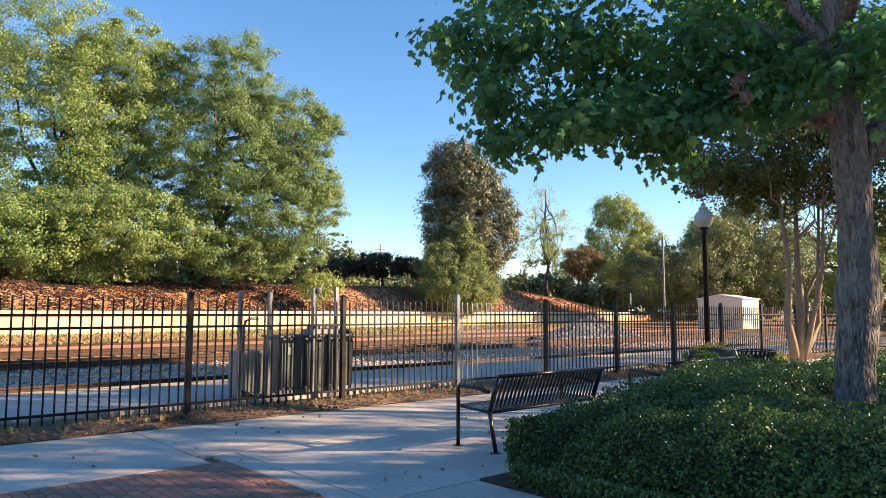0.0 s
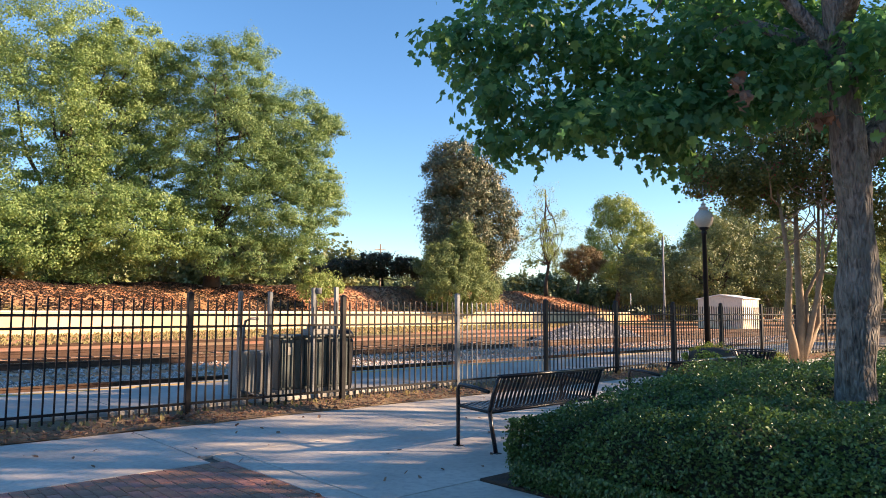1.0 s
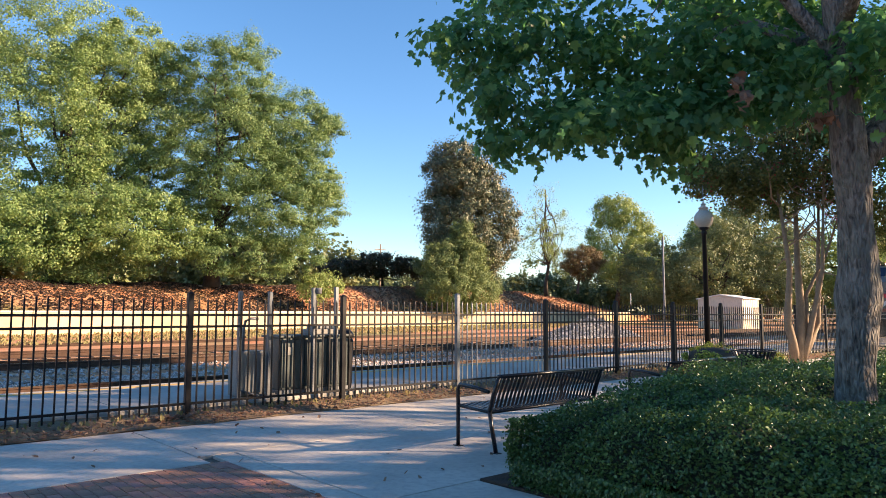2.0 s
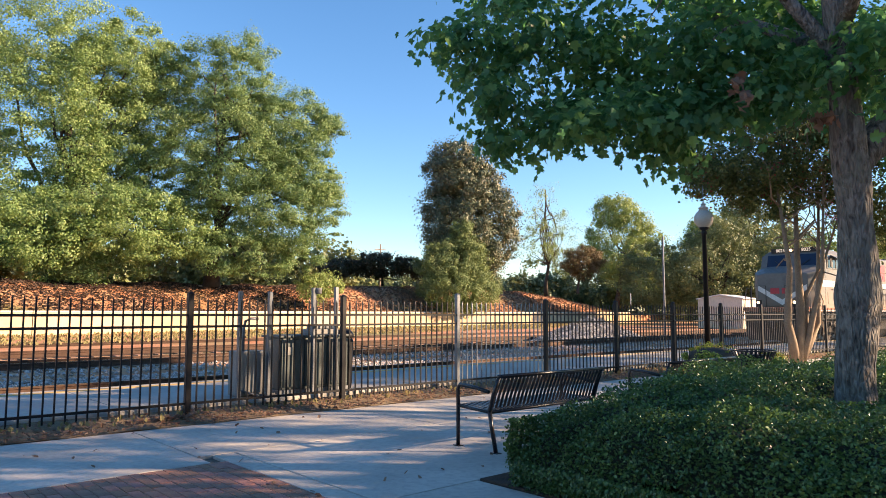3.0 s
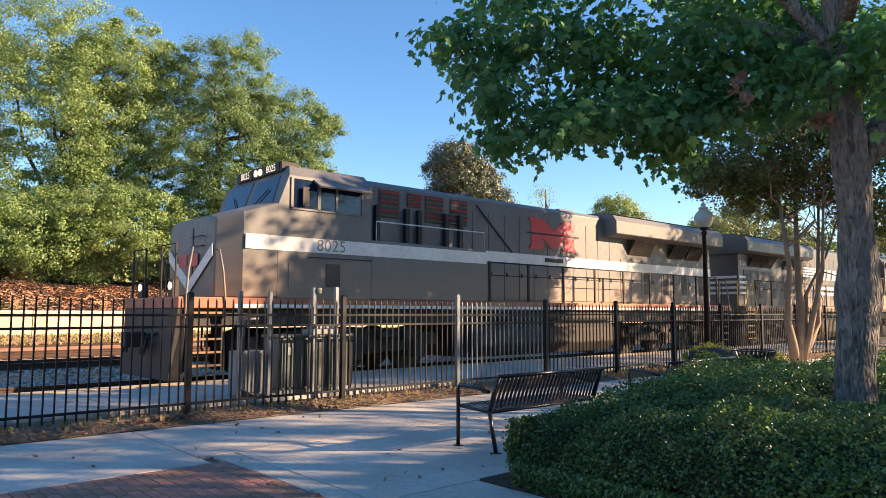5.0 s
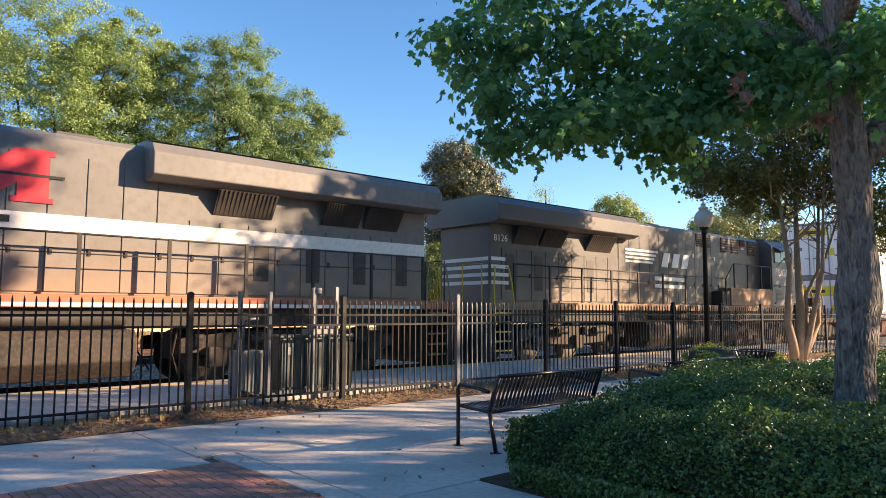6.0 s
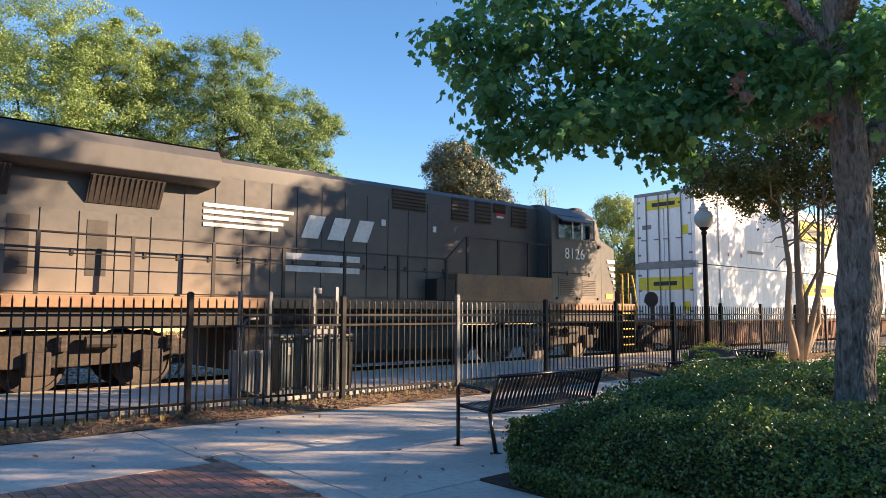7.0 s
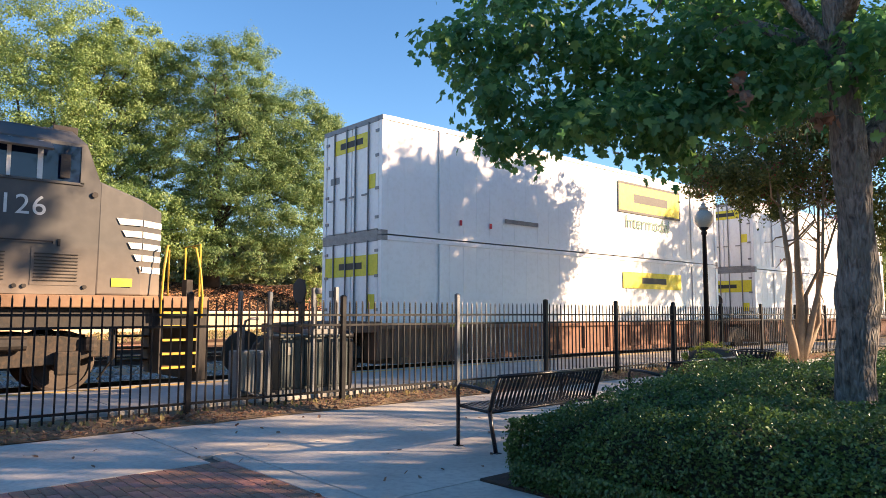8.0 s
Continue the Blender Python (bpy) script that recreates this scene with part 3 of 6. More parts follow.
def build_far_trees():
    tree("oak_tree", (12.2, 57.5, 3.3), [((12.2, 57.5, 14.0), (7.2, 6.5, 8.5), 330, 1.15), ((11.0, 57.0, 22.0), (5.5, 5.5, 4.0), 90, 1.1), ((16.4, 55.2, 20.6), (3.4, 3.4, 3.8), 70, 1.0), ((14.0, 52.6, 6.6), (7.0, 3.5, 3.4), 170, 1.0), ((15.5, 54.0, 15.0), (5.0, 4.5, 7.0), 150, 1.0), ((5.0, 60.0, 11.0), (5.0, 5.0, 7.5), 140, 1.1), ((15.5, 48.4, 7.2), (5.2, 2.4, 2.6), 90, 0.8), ((8.5, 49.5, 6.6), (5.0, 2.4, 2.8), 90, 0.8), ((18.8, 54.0, 19.4), (2.2, 2.2, 3.0), 45, 0.9)], L_OAK2, 185, 0.165, "tall bright green oak with low sweeping boughs on the bank", 0.5, seed=3, limbs=22, dense=1.4, flat=0.65)
    tree("oak_tree", (22.4, 52.2, 3.5), [((23.4, 50.6, 13.0), (5.6, 5.4, 7.0), 260, 1.0), ((22.9, 50.8, 19.5), (4.0, 3.8, 3.9), 105, 0.9), ((28.2, 47.2, 12.2), (2.1, 2.0, 3.4), 50, 0.9), ((26.3, 47.8, 9.8), (4.8, 3.4, 4.6), 170, 0.95), ((26.5, 48.6, 15.6), (3.6, 3.2, 4.0), 100, 0.9), ((19.0, 53.0, 12.0), (3.6, 3.6, 6.5), 110, 0.95), ((24.0, 49.0, 5.8), (6.2, 2.6, 1.8), 100, 0.8), ((29.6, 48.2, 16.6), (1.9, 1.6, 1.1), 26, 0.8), ((29.6, 48.2, 10.7), (2.0, 1.6, 1.0), 26, 0.8)], L_OAK, 190, 0.15, "large rounded green oak with drooping lower boughs on the bank", 0.5, seed=4, limbs=22, trunk_top=(22.6, 51.4, 20.0), dense=1.3, flat=0.58)
    tree("magnolia_tree", (50.2, 53.0, 4.1), [((49.8, 52.2, 10.8), (5.2, 5.2, 6.4), 300, 0.9), ((48.8, 52.6, 16.2), (3.6, 3.6, 3.0), 120, 0.8)], L_MAGNOLIA, 130, 0.24, "tall dark glossy magnolia with rusty leaf undersides", 0.4, seed=5, limbs=8)
    tree("cedar_tree", (45.6, 49.6, 1.9), [((45.4, 49.0, 3.7), (4.4, 3.4, 2.6), 140, 0.7), ((45.7, 49.2, 6.0), (3.3, 2.8, 2.6), 120, 0.65), ((46.0, 49.1, 8.6), (1.3, 1.3, 1.9), 40, 0.5), ((43.0, 50.0, 6.0), (1.8, 1.8, 2.0), 40, 0.6)], L_CONIFER, 150, 0.15, "bushy conical green cedar at the foot of the bank", 0.2, seed=6, limbs=8)
    tree("crape_myrtle", (44.5, 60.0, 4.4), [((44.5, 60.0, 6.4), (4.2, 3.5, 1.3), 110, 0.6), ((49.0, 58.5, 6.2), (3.0, 3.0, 1.1), 60, 0.6), ((40.5, 62.0, 6.0), (2.6, 2.6, 1.0), 45, 0.6)], L_MYRTLE, 80, 0.2, "row of low dark crape myrtle on the bank", 0.15, seed=7, limbs=12)
    tree("ash_tree", (66.5, 56.0, 3.6), [((66.0, 55.5, 13.0), (3.0, 3.0, 4.6), 50, 0.8), ((64.5, 56.0, 10.0), (2.6, 2.6, 3.0), 25, 0.8), ((68.2, 54.5, 9.5), (2.8, 2.8, 3.6), 45, 0.8)], L_LIGHT, 46, 0.15, "thin sparse tree with open airy crown", 0.22, seed=8, limbs=36, trunk_top=(66.0, 55.5, 16.5))
    tree("crape_myrtle", (67.0, 51.6, 3.8), [((67.2, 51.2, 7.3), (2.7, 2.7, 2.0), 75, 0.7)], L_BROWN, 100, 0.17, "small browning crape myrtle on the mulched bank", 0.16, seed=9, limbs=9)
    tree("maple_tree", (84.0, 58.0, 2.4), [((83.5, 57.0, 11.0), (5.0, 5.0, 6.0), 130, 1.1), ((83.0, 57.0, 15.5), (3.2, 3.2, 2.4), 40, 1.0), ((86.5, 54.5, 9.0), (3.8, 3.8, 5.0), 70, 1.0)], L_LIGHT, 110, 0.25, "light green rounded tree behind the bank", 0.35, seed=10, limbs=12)
    tree("elm_tree", (79.0, 40.5, 0.1), [((77.0, 40.5, 6.0), (6.2, 6.0, 5.0), 170, 1.1), ((83.0, 35.5, 6.2), (5.0, 5.0, 4.6), 130, 1.0), ((72.5, 45.0, 5.5), (4.0, 4.0, 4.2), 80, 1.0), ((77.5, 39.0, 10.4), (3.6, 3.6, 2.0), 50, 0.9)], L_WOODS, 110, 0.22, "broad grey-green spreading tree behind the shed", 0.4, seed=11, limbs=16)
    tree("poplar_tree", (108.0, 55.0, 0.8), [((107.0, 54.0, 11.5), (6.0, 6.0, 6.5), 120, 1.3)], L_LIGHT, 60, 0.45, "tall yellow-green tree beyond the yard", 0.4, seed=12, limbs=8)
    tree("poplar_tree", (103.0, 45.0, 0.6), [((102.0, 45.5, 12.5), (6.5, 6.5, 7.0), 140, 1.3)], L_WOODS, 60, 0.45, "tall dark green tree beyond the yard", 0.4, seed=13, limbs=8)
    tree("poplar_tree", (93.0, 30.0, 0.3), [((93.0, 30.0, 7.0), (6.0, 6.0, 6.0), 130, 1.2)], L_LIGHT, 60, 0.4, "bright green tree behind the yard fence", 0.4, seed=14, limbs=8)
    tree("sapling", (29.5, 46.5 + 1.6, 2.2), [((29.5, 48.0, 3.4), (2.0, 1.5, 1.3), 40, 0.5)], L_LIGHT, 60, 0.18, "yellow-green sapling thicket on the clay bank", 0.06, seed=15, limbs=8)
    # woods on the skyline
    rng = np.random.default_rng(77)
    lobes = []
    for i in range(46):
        x = 30 + 190 * i / 45
        y = 118 - 0.25 * x + rng.uniform(-6, 6)
        h = rng.uniform(4, 6.5) + (4 if x > 110 else 0)
        lobes.append(((x, y, 3 + h * 0.55), (5.5, 5, h * 0.6), 40, 1.6))
    for i in range(26):
        x = -30 + 75 * i / 25
        lobes.append(((x, 74 + rng.uniform(-4, 4), 6.5), (4.0, 4, rng.uniform(3, 4.5)), 40, 1.4))
    for i in range(14):
        lobes.append(((96 + 6 * i, 26 - 1.8 * i + rng.uniform(-2, 2), 4.5), (5, 4, rng.uniform(4.5, 6)), 50, 1.4))
    for i in range(40):
        x = 24 + 110 * i / 39
        lobes.append(((x, 84 + rng.uniform(-4, 4) - 0.12 * x, 4.2), (3.2, 2.5, rng.uniform(1.4, 2.6)), 30, 1.0))
    for i in range(16):
        x = 72 + 4 * i
        lobes.append(((x, 66 - 0.4 * (x - 72) + rng.uniform(-3, 3), 3.5), (3.5, 3.0, rng.uniform(2.5, 4.5)), 40, 1.2))
    P, Nn = cloud(rng, lobes, 40)
    me = leaf_mesh("far_woods", P, Nn, 0.6, L_WOODS, "quad", rng)
    tagged(link("far_woods", me, L_WOODS), "distant belt of mixed green woods", "woods", kind="stuff")


# Trees added mostly out of view so that their crowns shade walkway and train.
def shade_tree(x, y, seed, h=9.0, r=3.2, n=40):
    tree("street_maple", (x, y, 0), [((x, y, h * 0.65), (r, r, h * 0.29), 190, 0.75), ((x + 0.6, y - 0.4, h * 0.86), (r * 0.6, r * 0.6, h * 0.14), 45, 0.7)], L_MAPLE, n, 0.2, "leafy tree added to shade the walkway and train", 0.2, M_BARK, seed, limbs=12, dense=1.0)


def build_maple():
    rng = np.random.default_rng(21)
    t = thing("maple_tree", pose(6.94, 2.29, 0), "mature maple with furrowed grey bark and dark green leaves", "tree")
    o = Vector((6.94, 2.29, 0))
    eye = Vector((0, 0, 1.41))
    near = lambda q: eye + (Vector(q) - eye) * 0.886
    b = B()
    # trunk with burls and a fork
    pts = [near(p) - o for p in ((7.83, 2.58, -0.3), (7.83, 2.58, 0.35), (7.80, 2.57, 0.9), (7.78, 2.57, 1.35), (7.75, 2.57, 1.55), (7.70, 2.57, 1.9), (7.62, 2.56, 2.4), (7.55, 2.55, 2.9), (7.42, 2.55, 3.7), (7.30, 2.55, 4.6), (7.2, 2.6, 6.0), (7.2, 2.7, 8.0))]
    side = Vector((0.749, -0.663, 0))
    pts = [p + side * 0.12 * min(1.0, max(0.0, (p.z - 1.0) / 0.9)) for p in pts]
    rad = [0.22, 0.170, 0.158, 0.165, 0.185, 0.155, 0.138, 0.155, 0.12, 0.10, 0.08, 0.03]
    fine_p, fine_r = [], []
    for i in range(len(pts) - 1):
        for k in range(8):
            s = k / 8
            fine_p.append(pts[i].lerp(pts[i + 1], s))
            s = s * s * (3 - 2 * s)
            fine_r.append(rad[i] * (1 - s) + rad[i + 1] * s)
    b.path(fine_p, fine_r, 44)
    for i, q in enumerate(b.v):
        ring, k = divmod(i, 44)
        if ring < len(fine_p):
            cpt, w = fine_p[ring], 2 * math.pi * k / 44
            ridge = abs(noise.noise(Vector((math.cos(w) * 3.2, math.sin(w) * 3.2, q[2] * 1.6)))) + 0.5 * abs(noise.noise(Vector((math.cos(w) * 7, math.sin(w) * 7, q[2] * 3))))
            lump = noise.noise(Vector((math.cos(w) * 0.9, math.sin(w) * 0.9, q[2] * 1.3)))
            b.v[i] = tuple(cpt + (Vector(q) - cpt) * (1.04 - 0.13 * ridge + 0.10 * lump))
    joins = [((7.55, 2.55, 2.85), (8.3, 2.1, 3.7), (8.9, 1.8, 5.2), 0.13), ((7.5, 2.5, 3.75), (7.0, 2.85, 4.5), (6.2, 3.5, 5.6), 0.07), ((7.3, 2.55, 4.6), (6.4, 3.4, 5.2), (5.2, 4.4, 5.6), 0.05), ((7.4, 2.55, 3.9), (7.6, 3.4, 4.6), (8.2, 4.6, 5.4), 0.07), ((7.35, 2.55, 4.2), (6.8, 1.9, 4.9), (5.8, 1.0, 5.6), 0.07), ((7.6, 2.5, 2.95), (8.1, 2.15, 3.15), (8.8, 1.7, 3.5), 0.09), ((7.3, 2.55, 5.0), (7.9, 2.2, 6.0), (9.0, 1.6, 7.2), 0.06)]
    for a, c, e, r in joins:
        a, c, e = (near(q) - o + side * 0.12 for q in (a, c, e))
        b.path([a, a.lerp(c, 0.5) + Vector((0, 0, 0.05)), c, c.lerp(e, 0.5) + Vector((0, 0, 0.08)), e], [r * 1.15, r, r * 0.8, r * 0.5, r * 0.15], 9)
        for _ in range(5):
            s = c.lerp(e, rng.random())
            q = s + Vector((rng.uniform(-0.9, 0.4), rng.uniform(-0.4, 0.9), rng.uniform(-0.7, 0.5)))
            lp, lr = bent(rng, s, q, r * 0.3, 0.004, 5, 0.08)
            b.path(lp, lr, 5)
    part("trunk", b, M_OLDBARK, t, smooth=True)
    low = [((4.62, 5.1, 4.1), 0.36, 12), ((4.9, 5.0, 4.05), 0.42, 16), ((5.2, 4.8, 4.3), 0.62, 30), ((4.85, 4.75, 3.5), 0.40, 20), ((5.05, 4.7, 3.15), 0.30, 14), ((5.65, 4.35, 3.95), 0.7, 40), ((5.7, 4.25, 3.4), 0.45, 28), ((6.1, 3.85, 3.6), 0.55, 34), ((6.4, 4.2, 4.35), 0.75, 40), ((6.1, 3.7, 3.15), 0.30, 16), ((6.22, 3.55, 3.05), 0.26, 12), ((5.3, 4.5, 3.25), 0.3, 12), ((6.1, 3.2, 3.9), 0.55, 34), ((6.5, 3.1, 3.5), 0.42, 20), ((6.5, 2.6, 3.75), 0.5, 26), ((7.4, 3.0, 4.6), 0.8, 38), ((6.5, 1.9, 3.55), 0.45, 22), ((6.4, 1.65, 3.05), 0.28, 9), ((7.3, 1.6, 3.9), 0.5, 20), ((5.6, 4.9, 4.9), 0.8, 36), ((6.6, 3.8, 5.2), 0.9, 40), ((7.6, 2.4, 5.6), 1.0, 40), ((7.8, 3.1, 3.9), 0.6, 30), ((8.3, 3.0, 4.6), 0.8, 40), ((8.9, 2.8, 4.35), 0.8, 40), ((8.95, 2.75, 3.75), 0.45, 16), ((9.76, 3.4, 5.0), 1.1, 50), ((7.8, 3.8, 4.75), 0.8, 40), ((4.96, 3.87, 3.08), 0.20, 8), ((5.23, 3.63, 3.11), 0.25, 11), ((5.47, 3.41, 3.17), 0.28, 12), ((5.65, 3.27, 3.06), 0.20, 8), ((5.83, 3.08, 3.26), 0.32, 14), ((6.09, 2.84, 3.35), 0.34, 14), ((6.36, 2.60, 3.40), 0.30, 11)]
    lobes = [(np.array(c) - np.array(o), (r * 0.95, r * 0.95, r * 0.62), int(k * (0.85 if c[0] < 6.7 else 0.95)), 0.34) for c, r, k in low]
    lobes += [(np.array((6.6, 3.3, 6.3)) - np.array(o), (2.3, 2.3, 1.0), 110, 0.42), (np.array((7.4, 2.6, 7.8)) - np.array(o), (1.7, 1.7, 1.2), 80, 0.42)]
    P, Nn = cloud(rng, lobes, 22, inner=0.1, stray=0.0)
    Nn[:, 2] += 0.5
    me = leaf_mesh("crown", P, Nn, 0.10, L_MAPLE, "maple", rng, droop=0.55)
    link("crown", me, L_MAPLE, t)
    P = np.array([(5.53, 2.58, 3.20)]) + rng.normal(size=(16, 3)) * (0.045, 0.045, 0.08) - np.array(o)
    link("dead_leaves", leaf_mesh("dead_leaves", P, rng.normal(size=(16, 3)), 0.105, L_DRY, "maple", rng, 0.8), L_DRY, t, "hanging cluster of withered brown leaves")
    P = np.array([(6.36, 2.25, 3.06)]) + rng.normal(size=(12, 3)) * (0.07, 0.07, 0.03) - np.array(o)
    link("dead_leaves", leaf_mesh("dead_leaves", P, rng.normal(size=(12, 3)), 0.13, L_DRY, "maple", rng, 0.3), L_DRY, t, "pale withered leaves caught on the trunk")


def build_crape():
    rng = np.random.default_rng(31)
    o = np.array((20.0, 8.0, 0.0))
    t = thing("crape_myrtle", pose(*o), "multi-stemmed crape myrtle with smooth tan trunks and reddening leaves", "tree")
    r_ = Vector((0.749, -0.663, 0))
    stems = [((-0.05, 0), (-0.30, 1.15), (-0.27, 2.6), (-0.75, 5.4), 0.12), ((0.0, 0), (0.14, 1.6), (0.10, 3.0), (0.15, 6.2), 0.13), ((0.12, 0.2), (0.66, 1.15), (0.80, 2.3), (1.2, 5.8), 0.10), ((0.1, 0.1), (0.38, 1.3), (0.62, 2.5), (0.6, 5.6), 0.09), ((0.2, 0.6), (0.3, 1.9), (0.9, 3.0), (1.7, 5.2), 0.06)]
    twigs = B()
    for k, (p0, p1, p2, p3, r) in enumerate(stems):
        lean = Vector((0.663, 0.749, 0)) * (0.12 * (k % 3 - 1))
        p0, p1, p2, p3 = (r_ * q[0] + lean * q[1] + Vector((0, 0, q[1])) for q in (p0, p1, p2, p3))
        s = B().path([p0, p0.lerp(p1, 0.55) + Vector((0.02, -0.02, 0)), p1, p1.lerp(p2, 0.5), p2, p3], [r * 1.3, r, r * 0.9, r * 0.75, r * 0.6, r * 0.2], 10)
        part("stem", s, M_CRAPE, t, smooth=True)
        for _ in range(11):
            q = p2.lerp(p3, rng.random())
            lp, lr = bent(rng, q, q + Vector(rng.normal(size=3)) * 0.8 + Vector((0, 0, 0.7)), r * 0.25, 0.006, 4, 0.08)
            twigs.path(lp, lr, 5)
    tagged(part("twig_mass", twigs, M_CRAPE, t, smooth=True), kind="stuff")
    lobes = [((-0.9, 0.8, 5.5), (1.8, 1.8, 0.9), 170, 0.42), ((-1.8, 1.4, 5.1), (0.8, 0.8, 0.55), 60, 0.34), ((0.5, -0.3, 5.7), (1.8, 1.8, 1.2), 190, 0.42), ((1.5, -1.7, 4.9), (1.5, 1.5, 1.4), 150, 0.42), ((-0.5, 0.3, 4.5), (1.0, 1.0, 0.45), 40, 0.32), ((2.1, -2.2, 3.3), (1.0, 1.0, 1.1), 60, 0.34), ((0.1, 0.1, 6.9), (1.8, 1.8, 0.9), 110, 0.4)]
    P, Nn = cloud(rng, lobes, 60)
    link("crown", leaf_mesh("crown", P, Nn, 0.095, L_CRAPE, "quad", rng), L_CRAPE, t)
    P, Nn = cloud(rng, [((0.9, -0.9, 4.3), (0.5, 0.5, 0.4), 5, 0.12), ((1.5, -1.5, 3.0), (0.5, 0.5, 0.4), 4, 0.12)], 40)
    pink = leaf_mat("pink blossom", (0.35, 0.02, 0.06), (0.5, 0.04, 0.1), (0.6, 0.08, 0.16), 0.3)
    link("blossom", leaf_mesh("blossom", P, Nn, 0.05, pink, "quad", rng), pink, t, "pink blossom cluster")


def hedge_h(x, y):
    """Top of the clipped hedge over the bed."""
    far = 3.98 + 0.09 * (x - 4.3)
    d = min((x - 4.26) * 0.62, far - y, 15.6 - x, y + 1.2)
    if d <= 0:
        return None
    e = min(1.0, d / 0.6)
    h = 0.12 + (0.60 + float(np.interp(x, (5.0, 6.5, 7.4, 9.0, 12.0), (0, 0.17, 0.17, 0.0, -0.04)))) * math.sqrt(max(0.0, 1 - (1 - e) ** 2))
    h += 0.14 * noise.noise(Vector((x * 1.2, y * 1.2, 5))) + 0.12 * noise.noise(Vector((x * 2.7, y * 2.7, 9))) + 0.07 * noise.noise(Vector((x * 6.5, y * 6.5, 1)))
    h -= 0.30 * math.exp(-((x - 6.7) ** 2 + (y - 2.2) ** 2) / 0.9)
    return h


def build_hedge():
    rng = np.random.default_rng(41)
    t = thing("hedge", pose(0, 0, 0), "low dense clipped evergreen hedge with small glossy leaves", "hedge")
    # Near-black sheet below the leaves: blocks the view through, paints the inner shade.
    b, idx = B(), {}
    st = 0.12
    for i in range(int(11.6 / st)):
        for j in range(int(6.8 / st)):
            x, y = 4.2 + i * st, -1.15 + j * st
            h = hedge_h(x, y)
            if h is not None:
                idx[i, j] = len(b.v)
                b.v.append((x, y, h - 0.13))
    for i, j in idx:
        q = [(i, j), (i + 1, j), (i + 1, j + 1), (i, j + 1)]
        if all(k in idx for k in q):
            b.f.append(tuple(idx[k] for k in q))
    core = mat("hedge inner shade", (0.012, 0.018, 0.007), (0.022, 0.026, 0.012), 9, 0.95, bump=0.6)
    part("twig_core", b, core, t, "near-black sheet standing in for the shade inside the hedge")
    P, Nn = [], []
    n = 0
    while n < 185000:
        x = 4.26 + 11.3 * rng.random() ** 1.6
        y = rng.uniform(-1.1, 5.1)
        h = hedge_h(x, y)
        if h is None:
            continue
        w = rng.random()
        P.append((x + rng.normal() * 0.02, y + rng.normal() * 0.02, h - 0.17 * w * w + 0.05 * rng.random()))
        Nn.append((rng.normal() * 0.8, rng.normal() * 0.8, 0.75))
        n += 1
    # leaves down the sides
    for _ in range(50000):
        if rng.random() < 0.4:
            y = rng.uniform(-1.0, 3.95)
            x, nx, ny = 4.36, -1, 0
            h = 0.24
        else:
            x = 4.3 + 11 * rng.random() ** 1.5
            y = 3.93 + 0.09 * (x - 4.3)
            nx, ny, h = 0, 1, 0.6
        z = rng.uniform(0.02, h * 0.9)
        bulge = 0.10 * math.sin(min(1, z / 0.5) * math.pi * 0.8) + rng.normal() * 0.035
        P.append((x + nx * bulge, y + ny * bulge, z))
        Nn.append((nx + rng.normal() * 0.6, ny + rng.normal() * 0.6, 0.4 + rng.normal() * 0.5))
    link("foliage", leaf_mesh("foliage", np.array(P), np.array(Nn), 0.031, L_HEDGE, "quad", rng), L_HEDGE, t)
    bed = B().box(4.26, 15.8, -1.4, 4.34, -0.03, 0.015)
    tagged(part("planting_bed", bed, M_MULCH, bevel=0.01), "dark mulched planting bed under the hedge", "planting bed", kind="structure")


def build_shrubs():
    rng = np.random.default_rng(51)
    for (x, y, r, h), lab in zip(((15.2, 7.95, 0.62, 0.70), (14.6, 6.35, 0.22, 0.62)), ("small clipped yellow-green shrub beside the lamp post", "tiny yellow-green shrub beside the litter basket")):
        t = thing("shrub", pose(x, y, 0), lab, "shrub")
        part("stem_core", B().lathe([(r * 0.5, 0), (r * 0.85, h * 0.4), (r * 0.8, h * 0.75), (r * 0.3, h * 0.9)], 12), M_DARKBARK, t, smooth=True)
        P, Nn = cloud(rng, [((0, 0, h * 0.55), (r, r, h * 0.45), 60, 0.13)], 50, inner=0.75)
        P[:, 2] = np.maximum(P[:, 2], 0.02)
        link("foliage", leaf_mesh("foliage", P, Nn, 0.05, L_SHRUB, "quad", rng), L_SHRUB, t)


